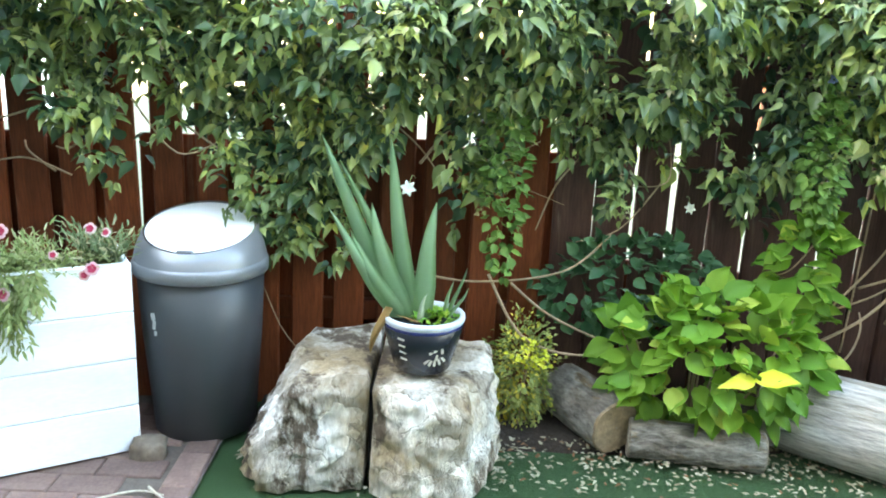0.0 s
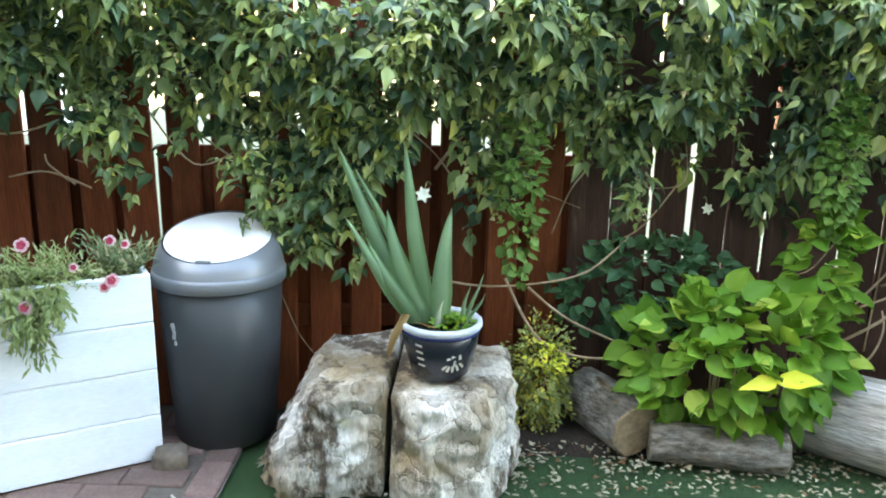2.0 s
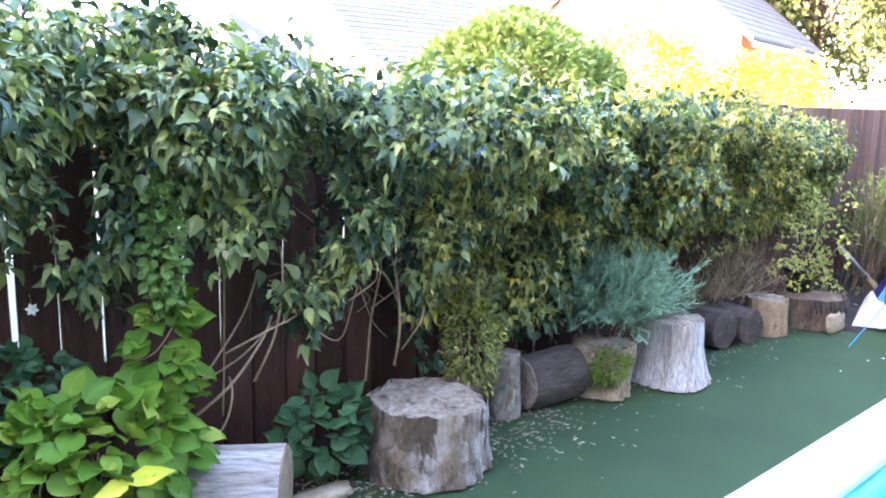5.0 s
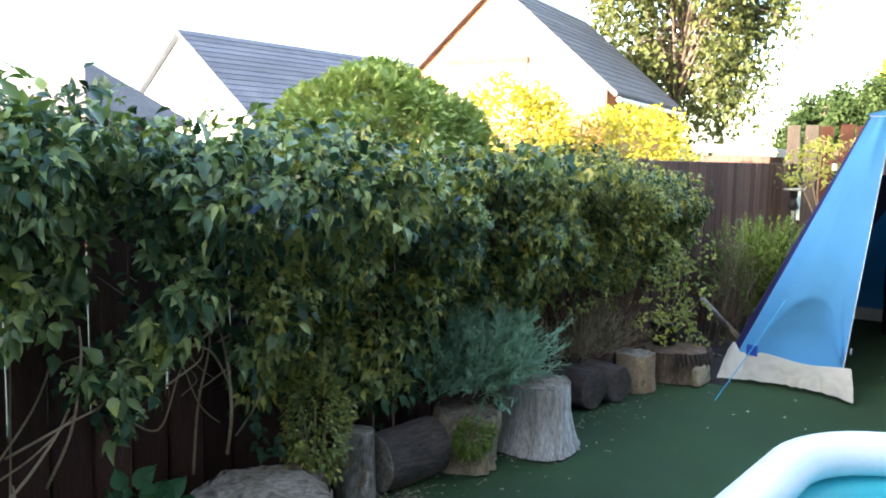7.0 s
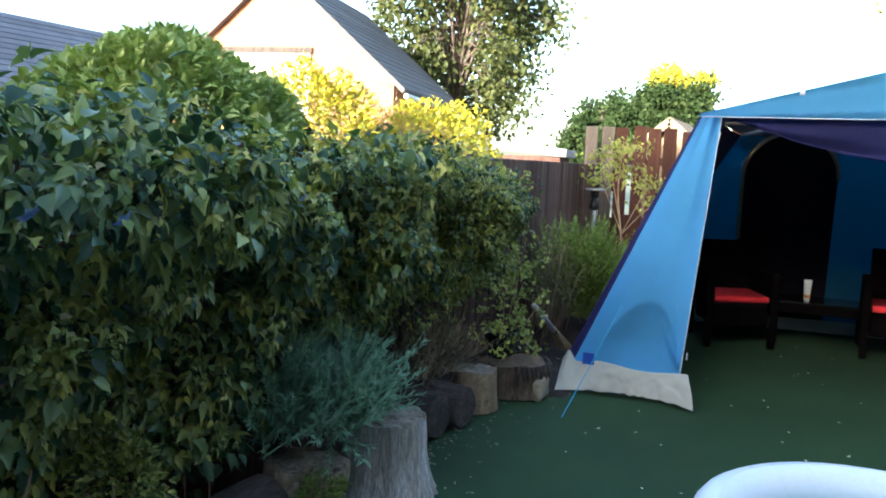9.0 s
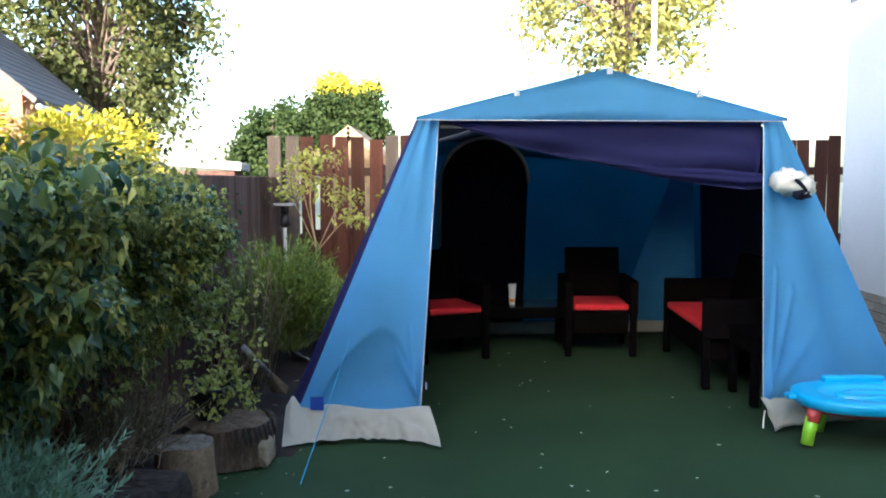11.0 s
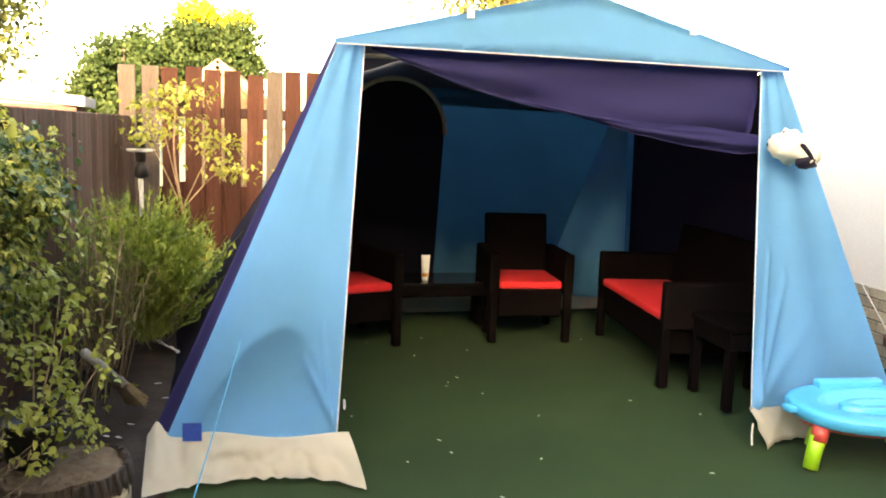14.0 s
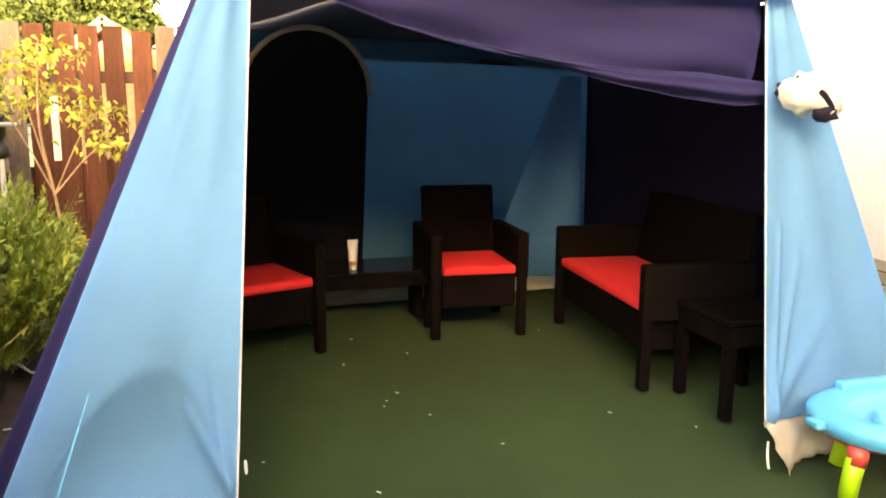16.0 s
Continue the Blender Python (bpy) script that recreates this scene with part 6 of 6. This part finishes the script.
for _ in range(34):
    x, z = rnd.uniform(-1.7, 2.6), rnd.uniform(0.45, 1.25)
    dx, dz = rnd.uniform(-0.3, 0.3), rnd.uniform(-0.3, 0.12)
    stem([(x, 0.06, z), (x + dx * 0.5 + rnd.uniform(-0.05, 0.05), rnd.uniform(0.06, 0.2), z + dz * 0.5 + rnd.uniform(-0.08, 0.05)), (x + dx, rnd.uniform(0.05, 0.15), z + dz)], rnd.uniform(0.003, 0.007))


def vine_front(x, z):
    lump = noise.noise(Vector((x, z * 1.2, 3)) * 3.2)
    return fence_y(x) - 0.03 - float(vine_depth(x, z)) * (1 + 0.75 * lump)


def blossom(c, r, mat, label, face=(0, -1, 0.3)):
    b = thing("blossom", label, "flower", "flowers in the vine")
    flower(Vector(c), r, mat, b, face)
    part("stalk", tube(curve_points([c, (c[0] + 0.01, c[1] + 0.06, c[2] + 0.03), (c[0] + 0.02, c[1] + 0.13, c[2] + 0.01)], 4), 0.0015, 4), M_VINE, b)


blossom((0.02, 2.44, 0.88), 0.027, M_WHITEFLOWER, "white star flower on the vine")
blossom((0.99, 2.72, 0.80), 0.022, M_WHITEFLOWER, "white flower on the fence")
for x, z in ((1.33, 1.264), (2.19, 1.313), (2.36, 1.297), (3.0, 1.22), (2.30, 1.15), (3.4, 1.3), (3.7, 1.12)):
    blossom((x, vine_front(x, z) - 0.02, z), 0.030, M_BLUEFLOWER, "small violet blue flower hanging in the vine", (0.2, -0.6, -0.6))

# ---- litter on turf and soil ----
n = 2900
X = np.concatenate([RNG.uniform(-0.5, 6.2, n - 1700), RNG.uniform(0.2, 3.2, 1700)])
Y = fence_y(X) - 0.30 - np.abs(RNG.normal(0, 0.22, n))
keep = np.abs(noise3(np.stack([X, Y, 0 * X], 1), 2.0)) > 0.05
P = np.stack([X, Y, 0 * X + 0.012], 1)[keep]
leaves_ob = leaves("litter", P, np.stack([RNG.normal(size=len(P)), RNG.normal(size=len(P)), 0.1 * RNG.normal(size=len(P))], 1), np.tile((0, 0, 1.0), (len(P), 1)), RNG.uniform(0.008, 0.032, len(P)), RNG.uniform(0.003, 0.008, len(P)), M_CHIP, shape=CHIP)
tagged(leaves_ob, "pale bark chips and dry petals scattered along the border", "litter", kind="stuff")
n = 44
P = np.stack([RNG.uniform(4.5, 8.5, n), RNG.uniform(-0.4, 2.0, n), np.full(n, 0.008)], 1)
tagged(leaves("litter", P, np.stack([RNG.normal(size=n), RNG.normal(size=n), np.zeros(n)], 1), np.tile((0, 0, 1.0), (n, 1)), RNG.uniform(0.01, 0.028, n), 0.007, M_WHITEFLOWER, shape=CHIP), "few white petals scattered on the turf", "litter", kind="stuff")


roots = thing("dry_roots", "pale dry roots and twigs lying on the paving", "twigs")
for pts in (((-0.86, 2.02), (-0.80, 2.06), (-0.72, 2.08), (-0.64, 2.05)), ((-0.82, 2.05), (-0.84, 1.96), (-0.90, 1.92)), ((-1.02, 1.82), (-0.94, 1.80), (-0.86, 1.83), (-0.78, 1.78)), ((-0.92, 1.80), (-0.90, 1.74), (-0.96, 1.70)), ((-0.88, 1.82), (-0.84, 1.88), (-0.80, 1.87)), ((-0.70, 2.1), (-0.60, 2.0), (-0.5, 1.97))):
    part("root", tube(curve_points([(px, py, 0.022 + 0.012 * math.sin(9 * px)) for px, py in pts], 5), 0.005, 5, taper=0.5), M_ROOT, roots, smooth=True)

# ---- house whose wall closes the garden; its grey walls and roof are unseen ----
house = thing("house", "white rendered house on cream brick plinth, with unseen grey walls added", "house")
# grey walls added out of view, tall and dark to dim the fence
part("wall", box((10.2, 0.3, 4.7), Matrix.Translation((-0.9, -2.27, 2.84))), M_ROUGHCAST, house, "unseen grey wall added to cut bounced light on the fence")
part("wall", box((4.9, 0.3, 2.5), Matrix.Translation((6.65, -2.27, 1.74))), M_RENDER, house, "white rendered wall")
part("added_upper_wall", box((4.9, 0.3, 2.2), Matrix.Translation((6.65, -2.27, 4.09))), M_ROUGHCAST, house, "unseen grey upper wall added to block low sky light")
part("plinth", box((15.1, 0.26, 0.52), Matrix.Translation((1.55, -2.26, 0.23))), M_JOINT, house)
part("end_wall", box((0.3, 8.0, 4.7), Matrix.Translation((8.95, -6.27, 2.84))), M_RENDER, house)
part("roof", box((16.0, 4.6, 0.12), pose(1.55, -4.2, 6.2, 26)), M_SLATE, house)
part("roof", box((16.0, 4.6, 0.12), pose(1.55, -8.3, 6.2, -26)), M_SLATE, house)
# unseen walls, added to block the sun; the low one spares the bushes
tagged(part("shade_wall", box((0.3, 17.5, 6.3), Matrix.Translation((-6.2, -2.45, 3.1))), M_ROUGHCAST), "tall unseen wall added to shade the garden from low sun", "wall", kind="structure")
tagged(part("shade_wall_low", box((0.3, 10.0, 4.5), Matrix.Translation((-6.2, 11.3, 2.2))), M_RENDER), "lower unseen wall added to let sun reach the golden bushes", "wall", kind="structure")


wpot = thing("flower_pot", "brown terracotta pot standing against the brick plinth", "pot")
part("pot_wall", lathe([(0.10, 0.0), (0.105, 0.01), (0.155, 0.29), (0.15, 0.30)], 32), M_TERRA, wpot, smooth=True)
part("pot_rim", lathe([(0.152, 0.28), (0.172, 0.285), (0.176, 0.35), (0.165, 0.355), (0.158, 0.33), (0.15, 0.25)], 32, close=False), M_TERRA, wpot, smooth=True)
part("pot_soil", lathe([(0.152, 0.29), (0.004, 0.30)], 24, close=False), M_SOIL, wpot)
wpot.matrix_world = pose(7.27, -1.95, 0) @ Matrix.Scale(0.85, 4)
cord = thing("cord", "thin pale cord hanging from the wall beside the tent", "cord")
part("line", tube(curve_points([(7.96, -2.105, 0.52), (7.93, -2.09, 0.49), (7.66, -2.08, 0.27), (7.44, -2.06, 0.09), (7.34, -2.02, 0.0)], 6), 0.004, 6), M_PIPING, cord, smooth=True)

# ---- distance ----
def gable_house(label, origin, az, length, half, eave, ridge, wall_mat, roof_mat, gable_mat):
    """Ridge runs along +x of its own axes from the gable at x = 0."""
    h = thing("house", label, "house", "houses beyond the fence")
    def prism(x0, x1):
        bm = bmesh.new()
        vs = []
        for x in (x0, x1):
            vs.append([bm.verts.new((x, y, z)) for y, z in ((-half, 0), (half, 0), (half, eave), (0, ridge), (-half, eave))])
        for k in range(5):
            if k != 0:
                bm.faces.new((vs[0][k], vs[0][(k + 1) % 5], vs[1][(k + 1) % 5], vs[1][k]))
        bm.faces.new(list(reversed(vs[0])))
        bm.faces.new(vs[1])
        return bm
    part("gable_wall", prism(0, 0.3), gable_mat, h)
    for sy in (-1, 1):
        part("wall", box((length - 0.3, 0.3, eave - 0.02), Matrix.Translation((0.3 + (length - 0.3) / 2, sy * (half - 0.15), eave / 2))), wall_mat, h)
    part("gable_wall", prism(length, length + 0.3), gable_mat, h)
    slope = math.hypot(half + 0.3, (ridge - eave) * (half + 0.3) / half)
    ang = math.degrees(math.atan2(ridge - eave, half))
    for sy in (-1, 1):
        roof = part("roof", box((length + 0.7, slope, 0.10), pose(length / 2 + 0.15, sy * (half + 0.3) / 2, ridge - (ridge - eave) * (half + 0.3) / half / 2 + 0.08, -sy * ang)), roof_mat, h)
        rows = 16
        for k in range(rows):
            t = (k + 0.5) / rows
            bm = box((length + 0.68, slope / rows * 1.05, 0.02), pose(length / 2 + 0.15, sy * (half + 0.3) * (1 - t), ridge - (ridge - eave) * (half + 0.3) / half * (1 - t) + 0.145, -sy * (ang - 2.5)))
            part("tile_course", bm, roof_mat, roof)
        part("gutter", tube([(-0.1, sy * (half + 0.33), eave - 0.28), (length + 0.4, sy * (half + 0.33), eave - 0.28)], 0.06, 8), M_PIPING, h, "white gutter")
    h.matrix_world = pose(*origin, 0, 0, az)
    return h


h1 = gable_house("white gabled bungalow with a grey slate roof", (13.2, 21.2, 0), 0, 9.5, 3.4, 2.45, 4.85, M_BRICK, M_SLATE, M_RENDER)
part("window", box((0.9, 0.08, 0.9), Matrix.Translation((3.6, -3.42, 1.6))), M_GLASS, h1, "white framed window")
h2 = gable_house("sunlit brick gabled house with a dark tiled roof", (16.9, 12.75, 0), 12, 6.0, 2.9, 3.2, 5.75, M_BRICK, M_DARKROOF, M_BRICK)
part("window", box((0.08, 2.2, 1.4), Matrix.Translation((-0.03, 0.25, 3.15))), M_RENDER, h2, "white blind in a broad window")
part("lintel", box((0.10, 2.3, 0.14), Matrix.Translation((-0.04, 0.25, 3.93))), M_BARKDARK, h2, "brown timber lintel")


def tree(name, label, base, height, crown_c, radii, n, leaf, mat, trunk_r=0.15, seed=1, clumps=26):
    t = thing(name, label, "tree", "trees beyond the fence")
    r = random.Random(seed)
    base, cc = Vector(base), Vector(crown_c)
    bm = tube(curve_points([base, lerp(base, cc, 0.5) + Vector((0.1, 0.05, 0)), cc + Vector((0, 0, radii[2] * 0.6))], 6), trunk_r, 8, taper=0.25)
    centres = []
    for k in range(clumps):
        u = Vector((r.gauss(0, 1), r.gauss(0, 1), r.gauss(0, 1))).normalized() * r.uniform(0.45, 1.0)
        c = cc + Vector((u.x * radii[0], u.y * radii[1], u.z * radii[2]))
        centres.append(c)
        s = lerp(base, cc, r.uniform(0.5, 1.0))
        tube(curve_points([s, lerp(s, c, 0.5) + Vector((0, 0, 0.1 * radii[2])), c], 3), trunk_r * 0.3, 5, bm, 0.3)
    part("trunk", bm, M_TRUNK, t, smooth=True)
    per = n // clumps
    P = np.concatenate([RNG.normal(c, np.array(radii) * (0.16 if clumps < 45 else 0.105), (per, 3)) for c in centres])
    L = RNG.uniform(0.7, 1.3, len(P)) * leaf
    leaves("crown", P, unit(len(P)) + np.array((0, 0, -0.3)), unit(len(P)) + np.array((0, 0, 0.8)), L, L * 0.36, mat, t)
    return t


tree("tree", "tall airy broadleaf tree behind the brick house", (27, 12.9, 0), 11, (27, 12.5, 6.5), (3.7, 3.7, 4.9), 15000, 0.20, M_TREE, 0.22, 3, 80)
tree("tree", "low dense dark green tree behind the back fence", (16.2, 4.75, 0), 2.6, (16.2, 4.68, 1.95), (0.8, 0.72, 1.0), 15000, 0.085, M_TREEDARK, 0.10, 5, 34)
tree("tree", "rounded green tree behind the back fence", (16.6, 3.45, 0), 3.2, (16.6, 3.50, 2.30), (0.8, 0.95, 0.75), 17000, 0.085, M_TREEDARK, 0.11, 6, 34)
# separate gold tree, added to paint the sunlit top of the green one
tree("tree", "gold leaved tree added as the sunlit treetop behind the fence", (18.0, 3.5, 0), 3.4, (18.0, 3.62, 3.15), (0.8, 0.75, 0.45), 7000, 0.085, M_GOLD, 0.10, 9, 26)
tree("tree", "large airy sunlit tree behind the tent", (27, -3.6, 0), 11, (27, -3.8, 8.0), (3.4, 3.4, 3.8), 15000, 0.18, M_TREEGOLD, 0.2, 7, 70)
bush("privet_bush", (4.85, 4.5, 1.06), 1.07, 30000, 0.075, M_PRIVET, "rounded green privet bush beyond the fence", squash=(1.05, 0.8, 1.0), lumps=0.12, power=0.16)
bush("golden_conifer", (8.2, 5.75, 1.55), 0.82, 8000, 0.07, M_GOLD, "bright golden conifer in sunlight", squash=(0.9, 0.9, 1.05), group="golden bushes")
bush("golden_conifer", (10.0, 5.2, 1.45), 0.85, 6500, 0.07, M_GOLD, "bright golden bush in sunlight", squash=(1.1, 0.9, 0.85), group="golden bushes")
needle_shrub("twiggy_bush", (9.5, 5.95, 0.9), 420, 1.5, (0.5, 0.5, 0), M_DRY, "brown twiggy bush between the golden bushes", (0, 0, 0.4), 0.05, 10, 0.15)
mast = thing("mast", "slim pale pole rising behind the tent", "pole")
part("shaft", lathe([(0.06, 0), (0.05, 9.0)], 12), M_PIPING, mast, smooth=True)
mast.matrix_world = pose(19.0, -2.75, 0)

gable_house("small sunlit timber playhouse behind the back fence", (13.0, 2.85, 0), 0, 1.2, 0.38, 1.75, 2.06, M_FENCE2, M_CUT, M_CUT)
store = thing("garden_store", "low grey roofed garden store behind the side fence", "shed")
part("wall", box((1.2, 1.0, 1.6), Matrix.Translation((0, 0, 0.8)), 0.01), M_FENCE2, store)
part("roof", box((1.4, 1.2, 0.12), pose(0, 0, 1.70, 4), 0.01), M_GREY, store, "flat grey felt roof")
store.matrix_world = pose(13.6, 5.1, 0, 0, 0, 10)
shed = thing("summerhouse", "small dark roofed summerhouse far behind the fence", "summerhouse")
part("wall", box((2.0, 2.0, 2.0), Matrix.Translation((0, 0, 1.0))), M_FENCE2, shed)
part("roof", lathe([(1.75, 1.95), (1.7, 2.05), (0.1, 2.95)], 4, pose(0, 0, 0, 0, 0, 45)), M_DARKROOF, shed, "dark felt roof")
shed.matrix_world = pose(6.9, 13.6, 0, 0, 0, 20)

# ---- pieces of the paving and the plinth ----
bm = box((0.196, 0.096, 0.03), None, 0.004)
PAVER = bpy.data.meshes.new("paver")
bm.to_mesh(PAVER)
bm.free()
PAVER.materials.append(M_PAVER)
for i in range(11):
    for j in range(17):
        ob = new("paver", PAVER)
        ob.parent = paving
        ob.matrix_world = pose(-0.79 - 0.2 * i - (0.1 if j % 2 else 0), 1.02 + 0.1 * j, rnd.uniform(-0.004, -0.001), rnd.uniform(-0.5, 0.5), rnd.uniform(-0.4, 0.4), 0)
for j in range(10):
    ob = new("paver", PAVER)
    ob.parent = paving
    ob.matrix_world = pose(-0.625, 1.02 + 0.2 * j, 0.0, 0, 0, 90)
bm = box((0.215, 0.02, 0.065), None, 0.003)
CBRICK = bpy.data.meshes.new("brick")
bm.to_mesh(CBRICK)
bm.free()
CBRICK.materials.append(M_PLINTH)
for i in range(22):
    for j in range(7):
        ob = new("brick", CBRICK)
        ob.parent = house
        ob.matrix_world = pose(4.2 + 0.225 * i + (0.112 if j % 2 else 0), -2.128 + rnd.uniform(-0.002, 0.002), 0.02 + 0.075 * j, 0, 0, 0)
